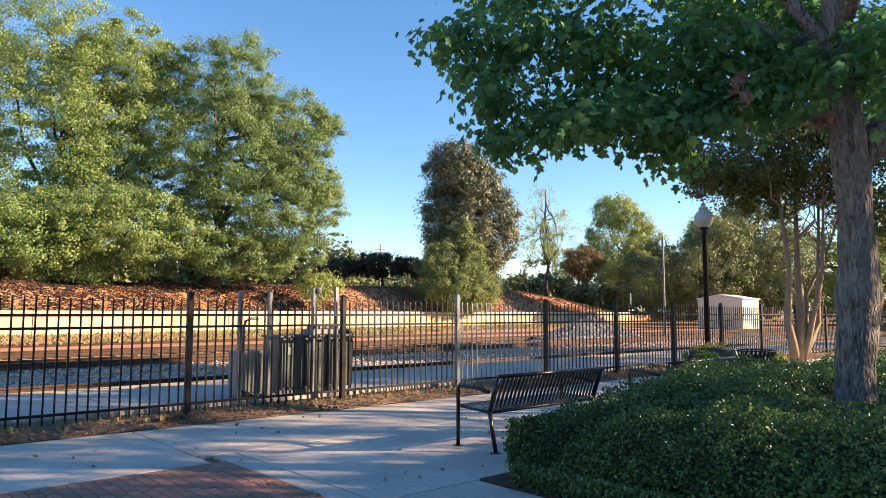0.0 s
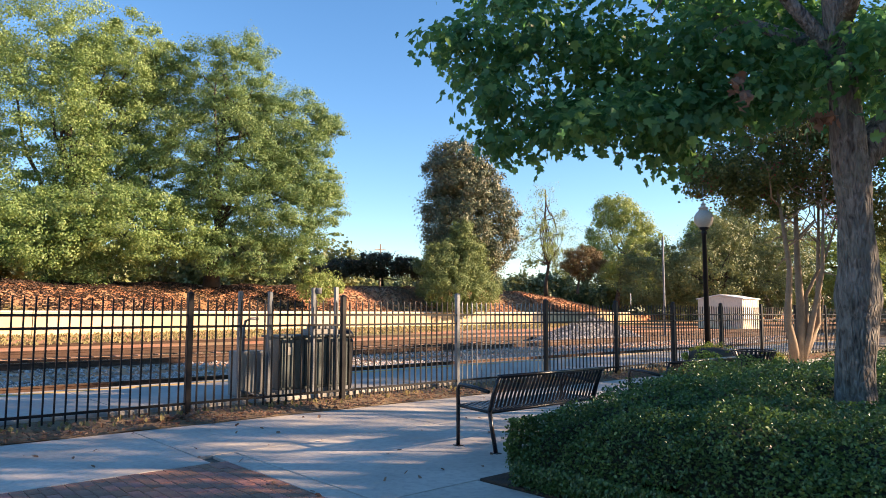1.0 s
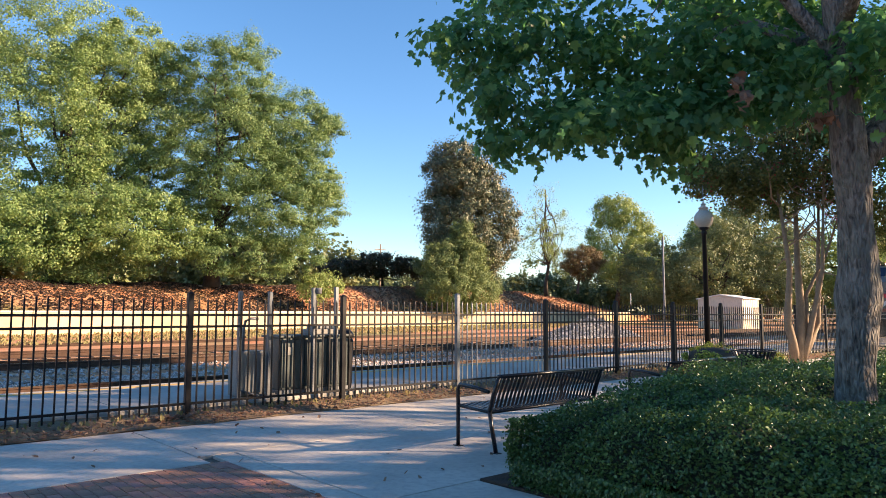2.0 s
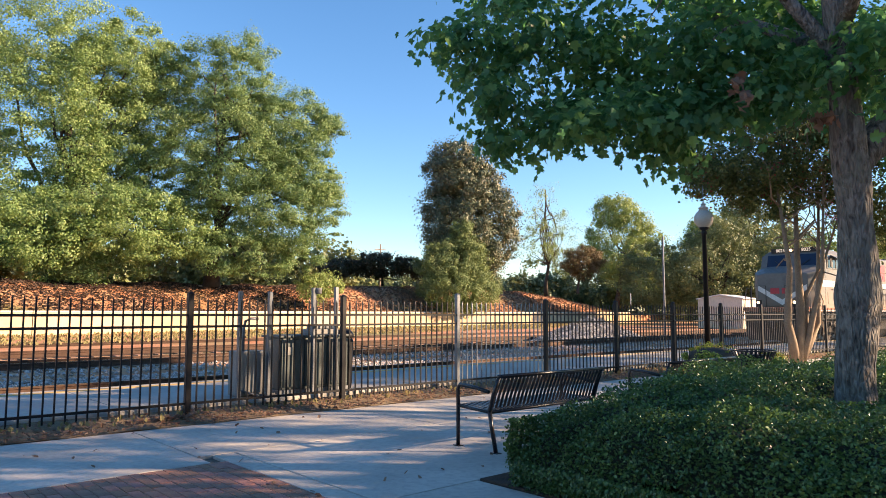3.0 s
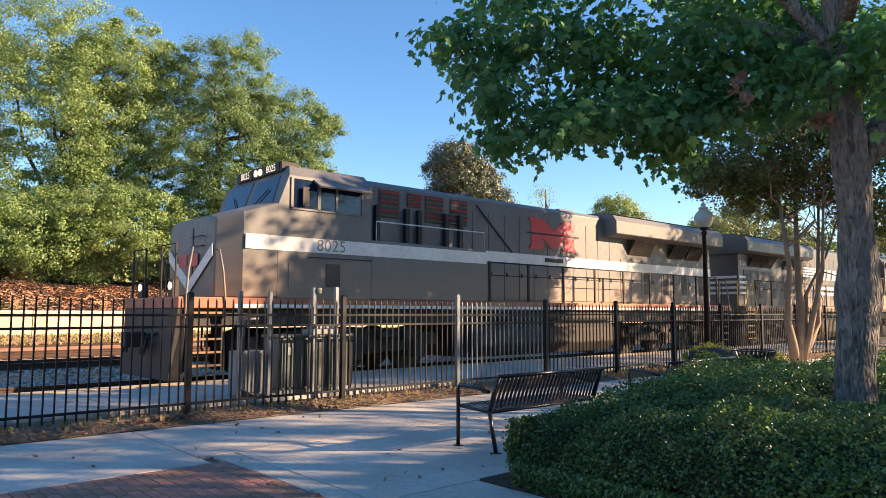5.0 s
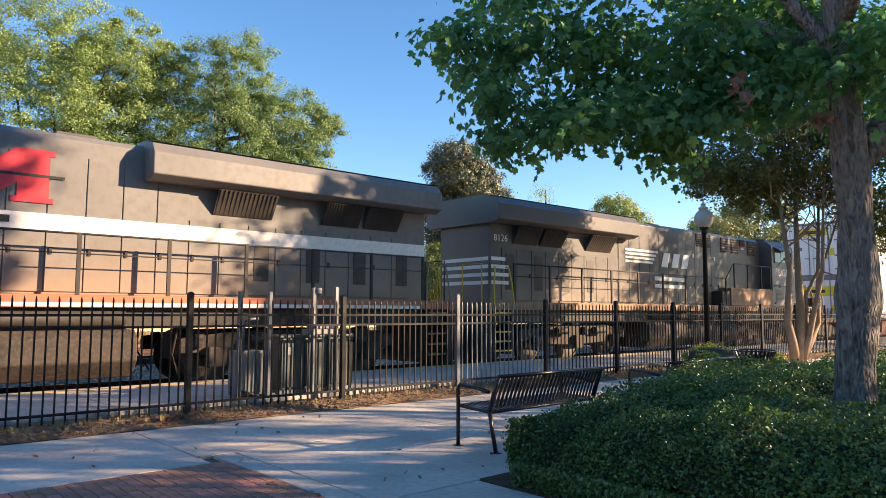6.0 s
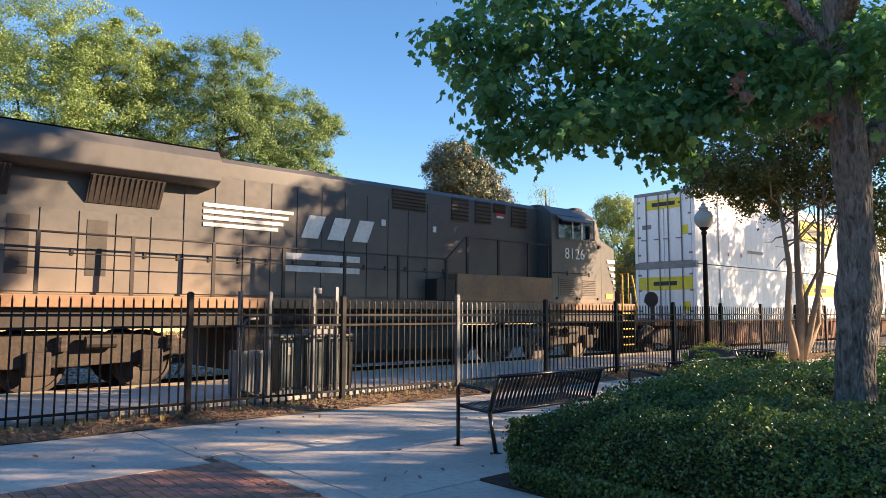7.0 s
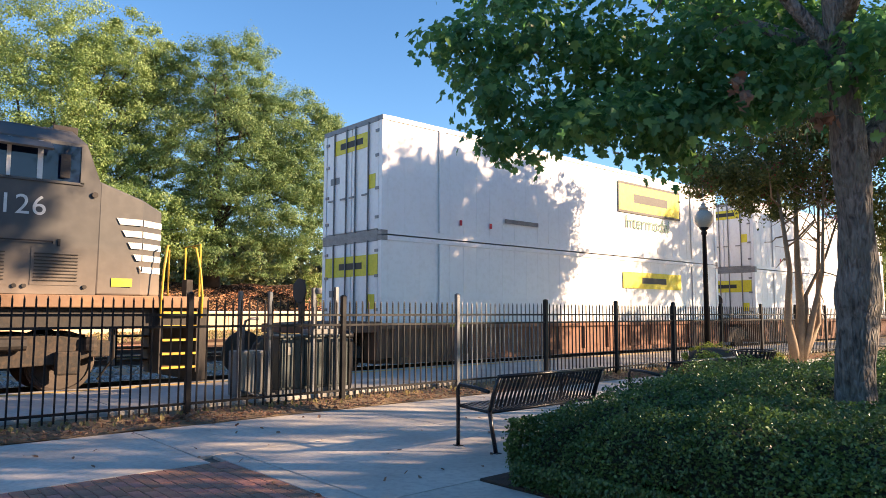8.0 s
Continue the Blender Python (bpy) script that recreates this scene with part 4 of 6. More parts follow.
def build_litter():
    rng = np.random.default_rng(91)
    n = 4200
    x = -1 + 26 * rng.random(n) ** 1.3
    y = 8.72 + 0.75 * rng.random(n) ** 1.3
    P = np.stack([x, y, 0.03 + (y - 8.75) * 0.09 + 0.02 * rng.random(n)], 1)
    q = np.stack([rng.uniform(0.5, 12, 90), rng.uniform(4.6, 8.7, 90), np.full(90, 0.012)], 1)
    h = np.stack([rng.normal(3.45, 0.25, 160), rng.normal(9.08, 0.07, 160), 0.06 + 0.04 * rng.random(160)], 1)
    P = np.concatenate([P, q, h])
    Nn = rng.normal(size=P.shape) * 0.35 + np.array([0, 0, 1.0])
    tagged(link("leaf_litter", leaf_mesh("leaf_litter", P, Nn, 0.055, L_DRY, "round", rng), L_DRY), "dry brown fallen leaves along the fence foot", "leaf litter", kind="stuff")
    n = 420
    x = -1 + 30 * rng.random(n)
    P = np.stack([x, rng.normal(9.25, 0.14, n), np.full(n, 0.09)], 1)
    Nn = rng.normal(size=P.shape) * (1, 1, 0.12)
    tagged(link("grass_tufts", leaf_mesh("grass_tufts", P, Nn, 0.09, L_GRASS, "quad", rng, 1.5), L_GRASS), "thin dry grass tufts under the fence", "grass", kind="stuff")
    n = 9000
    x = -5 + 75 * rng.random(n)
    y = np.array([wall_y(v) for v in x]) - 0.5 - 9 * rng.random(n)
    P = np.stack([x, y, np.array([ground_z(u, v) for u, v in zip(x, y)]) + 0.08], 1)
    Nn = rng.normal(size=P.shape) * (1, 1, 0.12)
    tagged(link("track_weeds", leaf_mesh("track_weeds", P, Nn, 0.17, L_GRASS, "quad", rng, 1.2), L_GRASS), "dry yellow weeds along the wall foot", "grass", kind="stuff")
    # First row has tree shade in its colour; second is plain mulch.
    for n, x0, x1, size, leaves, lab in ((40000, -8, 32, 0.17, L_SHADED_LITTER, "brown leaf litter, darkened for tree shade, strewn over the clay bank"), (23000, 31, 82, 0.2, L_CHIPS, "reddish brown wood mulch spread over the sunny bank")):
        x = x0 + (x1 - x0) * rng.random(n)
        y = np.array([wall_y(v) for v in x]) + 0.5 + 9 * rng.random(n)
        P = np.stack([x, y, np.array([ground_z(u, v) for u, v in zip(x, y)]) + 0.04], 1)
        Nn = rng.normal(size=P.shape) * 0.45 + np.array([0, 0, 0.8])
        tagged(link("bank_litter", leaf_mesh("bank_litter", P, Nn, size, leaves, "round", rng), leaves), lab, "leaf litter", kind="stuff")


build_litter()
build_far_trees()
build_maple()
build_crape()
build_hedge()
build_shrubs()
shade_tree(21.6, 3.4, 61, 11.0, 3.4, 84)
shade_tree(19.9, 2.5, 66, 11.0, 2.6, 56)
shade_tree(33.0, 3.5, 65, 10.5, 3.2, 34)
shade_tree(40.0, 3.0, 67, 11.5, 3.8, 60)
# Added out of view with a high crown only, to dapple the train.
tree("street_maple", (14.9, -0.6, 0), [((14.7, -0.8, 11.2), (1.5, 1.5, 1.7), 40, 0.6), ((16.1, -1.4, 9.8), (0.9, 0.9, 0.8), 12, 0.5)], L_MAPLE, 45, 0.2, "unseen high-crowned tree added to shade the train", 0.16, M_BARK, 71, limbs=9)
shade_tree(17.0, -5.5, 62, 10.0, 3.4, 20)
shade_tree(11.5, -4.0, 63, 9.5, 3.2, 17)
shade_tree(27.0, -6.0, 64, 12.0, 3.8, 36)


# ---------- fence, lamp, benches ----------
FY, FX0, FSTEP = 9.31, 11.03, 2.44


def build_fence():
    f = thing("metal_fence", pose(0, FY, 0), "black steel picket fence with pointed pickets and square posts", "fence")
    picket = B().box(-0.0095, 0.0095, -0.0095, 0.0095, 0.09, 1.555).hexa([(-0.0095, -0.0095, 1.555), (0.0095, -0.0095, 1.555), (0.0095, 0.0095, 1.555), (-0.0095, 0.0095, 1.555), (-0.002, -0.002, 1.60), (0.002, -0.002, 1.60), (0.002, 0.002, 1.60), (-0.002, 0.002, 1.60)]).mesh("picket")
    grey_picket = picket.copy()
    picket.materials.append(M_FENCE)
    grey_picket.materials.append(M_GALV)
    for k in range(-5, 10):
        x = FX0 + FSTEP * k
        tall = k == -1
        post = B().box(x - 0.038, x + 0.038, -0.038, 0.038, -0.05, 1.66 if not tall else 1.73)
        po = part("post", post, M_GALV if tall else M_FENCE, f, "grey galvanised post" if tall else "", bevel=0.006)
        part("post_cap", B().hexa([(x - 0.043, -0.043, 1.66 + 0.07 * tall), (x + 0.043, -0.043, 1.66 + 0.07 * tall), (x + 0.043, 0.043, 1.66 + 0.07 * tall), (x - 0.043, 0.043, 1.66 + 0.07 * tall), (x - 0.012, -0.012, 1.685 + 0.07 * tall), (x + 0.012, -0.012, 1.685 + 0.07 * tall), (x + 0.012, 0.012, 1.685 + 0.07 * tall), (x - 0.012, 0.012, 1.685 + 0.07 * tall)]), M_GALV if tall else M_FENCE, po)
        if k == 9:
            break
        for z in (0.20, 1.215, 1.37):
            part("rail", B().box(x + 0.038, x + FSTEP - 0.038, -0.018, 0.018, z - 0.016, z + 0.016), M_FENCE, f)
        for j in range(1, 20):
            link("picket", grey_picket if k == -1 else picket, M_GALV if k == -1 else M_FENCE, f, m=pose(x + FSTEP * j / 20, 0.0, 0.0))


def build_lamp():
    x, y = 17.0, 9.0
    t = thing("street_lamp", pose(x, y, 0), "black iron lamp post with a white acorn globe", "street lamp")
    part("base", B().lathe([(0.17, 0), (0.17, 0.08), (0.13, 0.14), (0.12, 0.42), (0.085, 0.55), (0.075, 0.62)], 16), M_FENCE, t, smooth=True)
    part("pole", B().lathe([(0.072, 0.6), (0.052, 3.42), (0.07, 3.44), (0.075, 3.5), (0.05, 3.53), (0.11, 3.58), (0.12, 3.62)], 16), M_FENCE, t, smooth=True)
    gl = mat("opal globe", (0.48, 0.45, 0.39), (0.42, 0.40, 0.35), 4, 0.25, bump=0.0)
    ball = [(0.10 + 0.0 * k, 3.60) for k in range(1)] + [(0.24 * math.sin(w), 3.84 - 0.25 * math.cos(w)) for w in [0.45 + 2.2 * k / 12 for k in range(13)]]
    part("globe", B().lathe(ball, 24), gl, t, "cream white acorn globe", smooth=True)
    part("globe_cap", B().lathe([(0.115, 4.055), (0.125, 4.075), (0.10, 4.10), (0.13, 4.115), (0.12, 4.14), (0.075, 4.16), (0.055, 4.20), (0.07, 4.22), (0.03, 4.26), (0.012, 4.30)], 20), gl, t, "stepped cream cap")
    part("finial", B().tube((0, 0, 4.28), (0, 0, 4.72), 0.013, 8, 0.008), M_GALV, t, "thin pale spike")


def build_bench(m, length=1.80, label="black slatted steel park bench facing the tracks"):
    """Bench space: x along the seat, +y the way a sitter looks."""
    t = thing("park_bench", m, label, "bench", "benches along the walkway")
    for x in (0.03, length - 0.03):
        b = B().path([(x, 0.56, 0.0), (x, 0.56, 0.46), (x, 0.565, 0.60), (x, 0.53, 0.645), (x, 0.30, 0.63), (x, 0.10, 0.60)], [0.021] * 6, 8)
        part("arm_frame", b, M_BENCH, t, smooth=True)
        b = B().path([(x, 0.0, 0.0), (x, 0.06, 0.25), (x, 0.085, 0.40)], [0.022, 0.022, 0.022], 8)
        b.path([(x, 0.085, 0.40), (x, 0.03, 0.58), (x, -0.05, 0.76)], [0.022, 0.022, 0.02], 8)
        part("back_leg", b, M_BENCH, t, smooth=True)
        for y in (0.0, 0.56):
            part("foot", B().box(x - 0.035, x + 0.035, y - 0.045, y + 0.045, 0.0, 0.008), M_BENCH, t)
    part("seat_rail", B().tube((0.03, 0.09, 0.395), (length - 0.03, 0.09, 0.395), 0.018), M_BENCH, t, smooth=True)
    part("seat_rail", B().tube((0.03, 0.55, 0.42), (length - 0.03, 0.55, 0.42), 0.018), M_BENCH, t, smooth=True)
    part("top_rail", B().tube((0.01, -0.055, 0.765), (length - 0.01, -0.055, 0.765), 0.02), M_BENCH, t, smooth=True)
    part("side_rail", B().tube((0.03, 0.09, 0.395), (0.03, 0.55, 0.42), 0.016), M_BENCH, t, smooth=True)
    part("side_rail", B().tube((length - 0.03, 0.09, 0.395), (length - 0.03, 0.55, 0.42), 0.016), M_BENCH, t, smooth=True)
    sl = B()
    prof = [(0.575, 0.405), (0.56, 0.435), (0.50, 0.437), (0.30, 0.415), (0.14, 0.405), (0.085, 0.435), (0.04, 0.56), (-0.05, 0.765)]
    for i in range(len(prof) - 1):
        (y0, z0), (y1, z1) = prof[i], prof[i + 1]
        d = Vector((0, y1 - y0, z1 - z0)).normalized()
        nn = Vector((0, -d.z, d.y)) * 0.003
        sl.hexa([(-0.017, y0 - nn.y, z0 - nn.z), (0.017, y0 - nn.y, z0 - nn.z), (0.017, y0 + nn.y, z0 + nn.z), (-0.017, y0 + nn.y, z0 + nn.z), (-0.017, y1 - nn.y, z1 - nn.z), (0.017, y1 - nn.y, z1 - nn.z), (0.017, y1 + nn.y, z1 + nn.z), (-0.017, y1 + nn.y, z1 + nn.z)])
    me = sl.mesh("slat")
    me.materials.append(M_BENCH)
    n = int(length / 0.062)
    for i in range(n):
        link("slat", me, M_BENCH, t, m=pose(0.06 + (length - 0.12) * i / (n - 1), 0, 0))
    return t


def build_basket():
    t = thing("litter_basket", pose(12.05, 5.55, 0), "black flared slatted steel litter basket", "litter basket")
    part("liner", B().lathe([(0.19, 0.03), (0.22, 0.5), (0.25, 0.70)], 20), M_FENCE, t, smooth=True)
    part("foot", B().lathe([(0.2, 0.0), (0.2, 0.03), (0.05, 0.04)], 20), M_BENCH, t)
    me = B().hexa([(-0.016, 0.235, 0.04), (0.016, 0.235, 0.04), (0.016, 0.229, 0.04), (-0.016, 0.229, 0.04), (-0.016, 0.25, 0.5), (0.016, 0.25, 0.5), (0.016, 0.244, 0.5), (-0.016, 0.244, 0.5)]).hexa([(-0.016, 0.25, 0.5), (0.016, 0.25, 0.5), (0.016, 0.244, 0.5), (-0.016, 0.244, 0.5), (-0.018, 0.37, 0.765), (0.018, 0.37, 0.765), (0.018, 0.362, 0.77), (-0.018, 0.362, 0.77)]).mesh("slat")
    me.materials.append(M_BENCH)
    for i in range(30):
        link("slat", me, M_BENCH, t, m=pose(0, 0, 0, 0, 0, 12 * i))
    ring = [(0.365 * math.cos(k * math.pi / 16), 0.365 * math.sin(k * math.pi / 16), 0.77) for k in range(33)]
    part("rim", B().path(ring, [0.012] * 33, 6), M_BENCH, t, smooth=True)


def build_equipment():
    for x, z in ((4.62, 1.72), (5.10, 1.72), (5.86, 1.80), (6.28, 1.82)):
        p = thing("strut_post", pose(x, 9.72, 0.14), "grey galvanised steel strut post beside the fence", "post", "galvanised posts")
        part("shaft", B().box(-0.03, 0.03, -0.03, 0.03, 0, z - 0.14), M_GALV, p, bevel=0.005)
        part("base_plate", B().box(-0.06, 0.06, -0.06, 0.06, 0, 0.012), M_GALV, p)
    lamp = thing("floodlight", pose(5.93, 9.70, 1.74), "small pale floodlight on a strut post", "light fixture")
    part("housing", B().lathe([(0.03, -0.04), (0.05, -0.03), (0.06, 0.03), (0.05, 0.06)], 12), M_BEIGE, lamp)
    c = thing("electrical_cabinet", pose(5.35, 9.84, 0.15), "dark grey-green steel electrical cabinet on the platform", "cabinet")
    part("body", B().box(0, 1.25, 0, 0.55, 0.06, 0.86), M_CABINET, c, bevel=0.012)
    part("plinth", B().box(-0.02, 1.27, -0.02, 0.57, 0, 0.06), M_GALV, c)
    part("lid", B().box(-0.03, 1.28, -0.03, 0.58, 0.862, 0.90), M_CABINET, c, bevel=0.01)
    for i in range(3):
        part("door", B().box(0.02 + 0.41 * i, 0.41 + 0.41 * i, -0.022, -0.003, 0.10, 0.83), M_CABINET, c, bevel=0.006)
    part("handle", B().box(0.36, 0.38, -0.045, -0.022, 0.42, 0.55), M_GALV, c)
    part("notice", B().box(0.12, 0.2, -0.028, -0.023, 0.6, 0.72), M_BEIGE, c, "small pale notice plate")
    s = thing("meter_box", pose(4.66, 9.86, 0.15), "light grey electrical box with a conduit hoop", "electrical box")
    part("body", B().box(0, 0.46, 0, 0.3, 0.02, 0.68), M_BEIGE, s, bevel=0.012)
    part("door", B().box(0.03, 0.43, -0.016, -0.003, 0.06, 0.64), M_BEIGE, s, bevel=0.006)
    part("conduit", B().path([(0.16, 0.15, 0.68), (0.16, 0.15, 1.0), (0.19, 0.15, 1.13), (0.27, 0.15, 1.16), (0.4, 0.15, 1.16)], [0.022] * 5, 8), M_GALV, s, smooth=True)
    part("conduit", B().path([(0.05, -0.04, 0.1), (0.3, -0.06, 0.02), (0.6, -0.04, 0.02)], [0.018] * 3, 8), M_GALV, s, smooth=True)
    v = thing("equipment_rack", pose(6.0, 10.0, 1.052), "small grey equipment boxes on the cabinet roof", "equipment")
    part("case", B().box(0, 0.5, 0, 0.3, 0, 0.08), M_BEIGE, v, bevel=0.01)
    part("case", B().box(0.05, 0.45, 0.04, 0.26, 0.083, 0.16), M_GALV, v, bevel=0.01)
    bin_ = thing("litter_bin", pose(6.62, 9.98, 0.15), "dark slatted litter bin behind the fence", "litter bin")
    part("shell", B().lathe([(0.12, 0), (0.14, 0.1), (0.15, 0.80), (0.13, 0.83)], 18), M_FENCE, bin_)
    part("hood", B().lathe([(0.16, 0.84), (0.155, 0.9), (0.10, 0.97), (0.02, 0.99)], 18), M_FENCE, bin_, smooth=True)


def build_yard():
    t = thing("equipment_shed", pose(65.2, 30.9, -0.1, 0, 0, 5), "small cream sheet-metal shed with a shallow pitched roof", "shed")
    part("wall", B().prism([(0, 0), (4.3, 0), (4.3, 2.85), (2.15, 3.2), (0, 2.85)], "x", 0, 4.2), M_SHED, t)
    part("roof", B().prism([(-0.15, 2.84), (2.15, 3.22), (4.45, 2.84), (4.45, 2.92), (2.15, 3.32), (-0.15, 2.92)], "x", -0.12, 4.32), M_WHITEROOF, t)
    part("door", B().box(-0.05, -0.005, 1.5, 2.6, 0.1, 2.2), M_SHED, t)
    for k in range(9):
        part("seam", B().box(0.25 + 0.46 * k, 0.28 + 0.46 * k, -0.025, -0.003, 0.1, 2.8), M_SHED, t)
    for (x, y, z, h, r), lab in zip(((45.0, 27.0, 0.0, 6.9, 0.09), (56.0, 76.0, 5.0, 5.6, 0.12), (57.0, 87.0, 5.0, 5.5, 0.12)), ("slim grey metal pole beside the tracks", "dark utility pole with a lamp arm", "wooden utility pole with a cross-arm")):
        p = thing("utility_pole", pose(x, y, z - 0.3), lab, "pole")
        part("shaft", B().tube((0, 0, 0), (0, 0, h + 0.3), r, 10, r * 0.75), M_WOODPOLE if y > 30 else M_GALV, p)
        if y > 30:
            part("crossarm", B().box(-0.9, 0.9, -0.05, 0.05, h - 0.5, h - 0.38), M_WOODPOLE, p)
    s = thing("road_sign", pose(39.0, 25.8, -0.2), "narrow white roadside sign on a thin post", "sign")
    part("shaft", B().tube((0, 0, 0), (0, 0, 2.4), 0.03), M_GALV, s)
    part("plate", B().box(-0.16, 0.16, -0.02, 0.01, 2.2, 2.85), M_WHITEROOF, s, bevel=0.01, m=pose(0, 0, 0, 0, 0, 30))
    h = thing("house", pose(116, 82, 3.2, 0, 0, -45), "small white gabled house behind the trees", "house")
    part("wall", B().prism([(0, 0), (5, 0), (5, 2.8), (2.5, 4.2), (0, 2.8)], "y", 0, 7), M_WHITEROOF, h)
    part("roof", B().prism([(-0.3, 2.65), (2.5, 4.25), (5.3, 2.65), (5.3, 2.85), (2.5, 4.45), (-0.3, 2.85)], "y", -0.3, 7.3), M_DARKBARK, h)
    part("window", B().box(1.0, 1.8, -0.03, 0.01, 1.0, 2.2), clear("dark pane", (0.02, 0.025, 0.03)), h)
    part("window", B().box(3.2, 4.0, -0.03, 0.01, 1.0, 2.2), clear("dark pane", (0.02, 0.025, 0.03)), h)


build_fence()
build_lamp()
build_bench(pose(5.14, 5.03, 0))
build_bench(pose(8.2, 4.93, 0), 1.80, "dark slatted steel bench half hidden by the hedge")
build_basket()
build_equipment()
build_yard()


# ---------- train ----------
TRACK_Y, SPEED, X_AT_62 = 14.49, 14.5, 20.9

# Lower bodies: road film plus warm ground bounce put into the paint colour.
T_GREY = mat("weathered grey loco paint", (0.165, 0.162, 0.155), (0.138, 0.136, 0.130), 0.8, 0.5, bump=0.06, fine=9, c3=(0.11, 0.107, 0.10), dust_bounce=((0.38, 0.225, 0.125), 1.3, 2.8), spec=0.35)
T_BLACK = mat("dusty black loco paint", (0.072, 0.072, 0.072), (0.096, 0.094, 0.090), 0.8, 0.42, bump=0.06, fine=9, c3=(0.10, 0.098, 0.095), dust_bounce=((0.36, 0.27, 0.20), 1.4, 2.6), spec=0.3)
T_DUSTY = mat("pale dusty loco paint with warm bounce tint", (0.080, 0.079, 0.077), (0.105, 0.101, 0.095), 0.8, 0.6, bump=0.06, fine=9, c3=(0.07, 0.069, 0.068), dust_bounce=((0.36, 0.28, 0.21), 1.4, 3.0), spec=0.3)
T_ROOF = mat("sooty roof paint", (0.05, 0.05, 0.052), (0.08, 0.078, 0.075), 1.2, 0.6, bump=0.1)
T_WHITE = mat("off-white stripe paint", (0.74, 0.73, 0.69), (0.66, 0.64, 0.60), 1.5, 0.5, bump=0.03)
T_RED = mat("red emblem paint", (0.62, 0.03, 0.045), (0.52, 0.025, 0.04), 1.5, 0.45, bump=0.03)
T_SILL = mat("rusty red sill paint", (0.34, 0.09, 0.05), (0.40, 0.14, 0.07), 1.5, 0.6, bump=0.05, c3=(0.25, 0.13, 0.08))
T_SILLTAN = mat("dusty sill", (0.30, 0.17, 0.09), (0.2, 0.12, 0.075), 1.5, 0.7, bump=0.05)
T_FRAME = mat("grimy underframe", (0.018, 0.016, 0.015), (0.03, 0.025, 0.022), 1.5, 0.7, bump=0.2, fine=8, c3=(0.05, 0.038, 0.03))
T_TRUCK = mat("dusty cast truck frame", (0.020, 0.018, 0.016), (0.042, 0.032, 0.026), 2.0, 0.8, bump=0.3, c3=(0.10, 0.068, 0.046))
T_STEEL = mat("worn wheel steel", (0.09, 0.07, 0.06), (0.06, 0.05, 0.042), 3, 0.6, 0.4, bump=0.05)
T_GRILLE = mat("dark radiator grille", (0.03, 0.027, 0.025), (0.05, 0.042, 0.036), 4, 0.6, bump=0.1)
T_YEL = mat("yellow handrail paint", (0.62, 0.40, 0.03), (0.52, 0.34, 0.05), 3, 0.5, bump=0.03)
T_GLASS = clear("tinted cab glass", (0.008, 0.016, 0.04), 0.04)
T_NUMBER = glow("lit number", (1.0, 0.80, 0.58), 0.25)
T_LAMP = glow("headlight", (1.0, 0.66, 0.36), 1.6)
C_WHITE = mat("white container paint", (0.84, 0.84, 0.84), (0.79, 0.79, 0.80), 0.7, 0.45, bump=0.03, fine=14, c3=(0.72, 0.71, 0.69))
C_YELLOW = mat("yellow panel paint", (0.78, 0.66, 0.03), (0.72, 0.60, 0.03), 1.5, 0.5, bump=0.02)
C_BLACK = mat("black marking", (0.02, 0.02, 0.022), (0.03, 0.03, 0.03), 2, 0.6, bump=0.0)
C_GREEN = mat("green lettering", (0.03, 0.14, 0.08), (0.03, 0.12, 0.07), 2, 0.5, bump=0.0)
C_STEEL = mat("grey door bars", (0.22, 0.22, 0.23), (0.16, 0.16, 0.17), 4, 0.5, 0.4, bump=0.03)
C_WELL = mat("rust brown well car paint", (0.20, 0.085, 0.05), (0.14, 0.065, 0.042), 1.2, 0.75, bump=0.15, c3=(0.28, 0.15, 0.08))

WHEELS = []


def wheelset(parent, x, r, name="wheelset"):
    o = link(name, wheel_mesh(r), T_STEEL, parent, m=pose(x, 0, r))
    WHEELS.append((o, x, r))


WHEEL_CACHE = {}


def wheel_mesh(r):
    if r not in WHEEL_CACHE:
        b = B()
        for s in (-1, 1):
            prof = [(r + 0.03, 0.68), (r + 0.03, 0.71), (r, 0.72), (r - 0.005, 0.80), (r - 0.06, 0.805), (r - 0.07, 0.775), (0.17, 0.765), (0.15, 0.80), (0.05, 0.81)]
            c = B().lathe(prof, 24)
            b.add([(x, s * z, y) for x, y, z in c.v], c.f)
        c = B().lathe([(0.085, -0.7), (0.085, 0.7)], 12)
        b.add([(x, z, y) for x, y, z in c.v], c.f)
        WHEEL_CACHE[r] = b.mesh("wheelset")
    return WHEEL_CACHE[r]


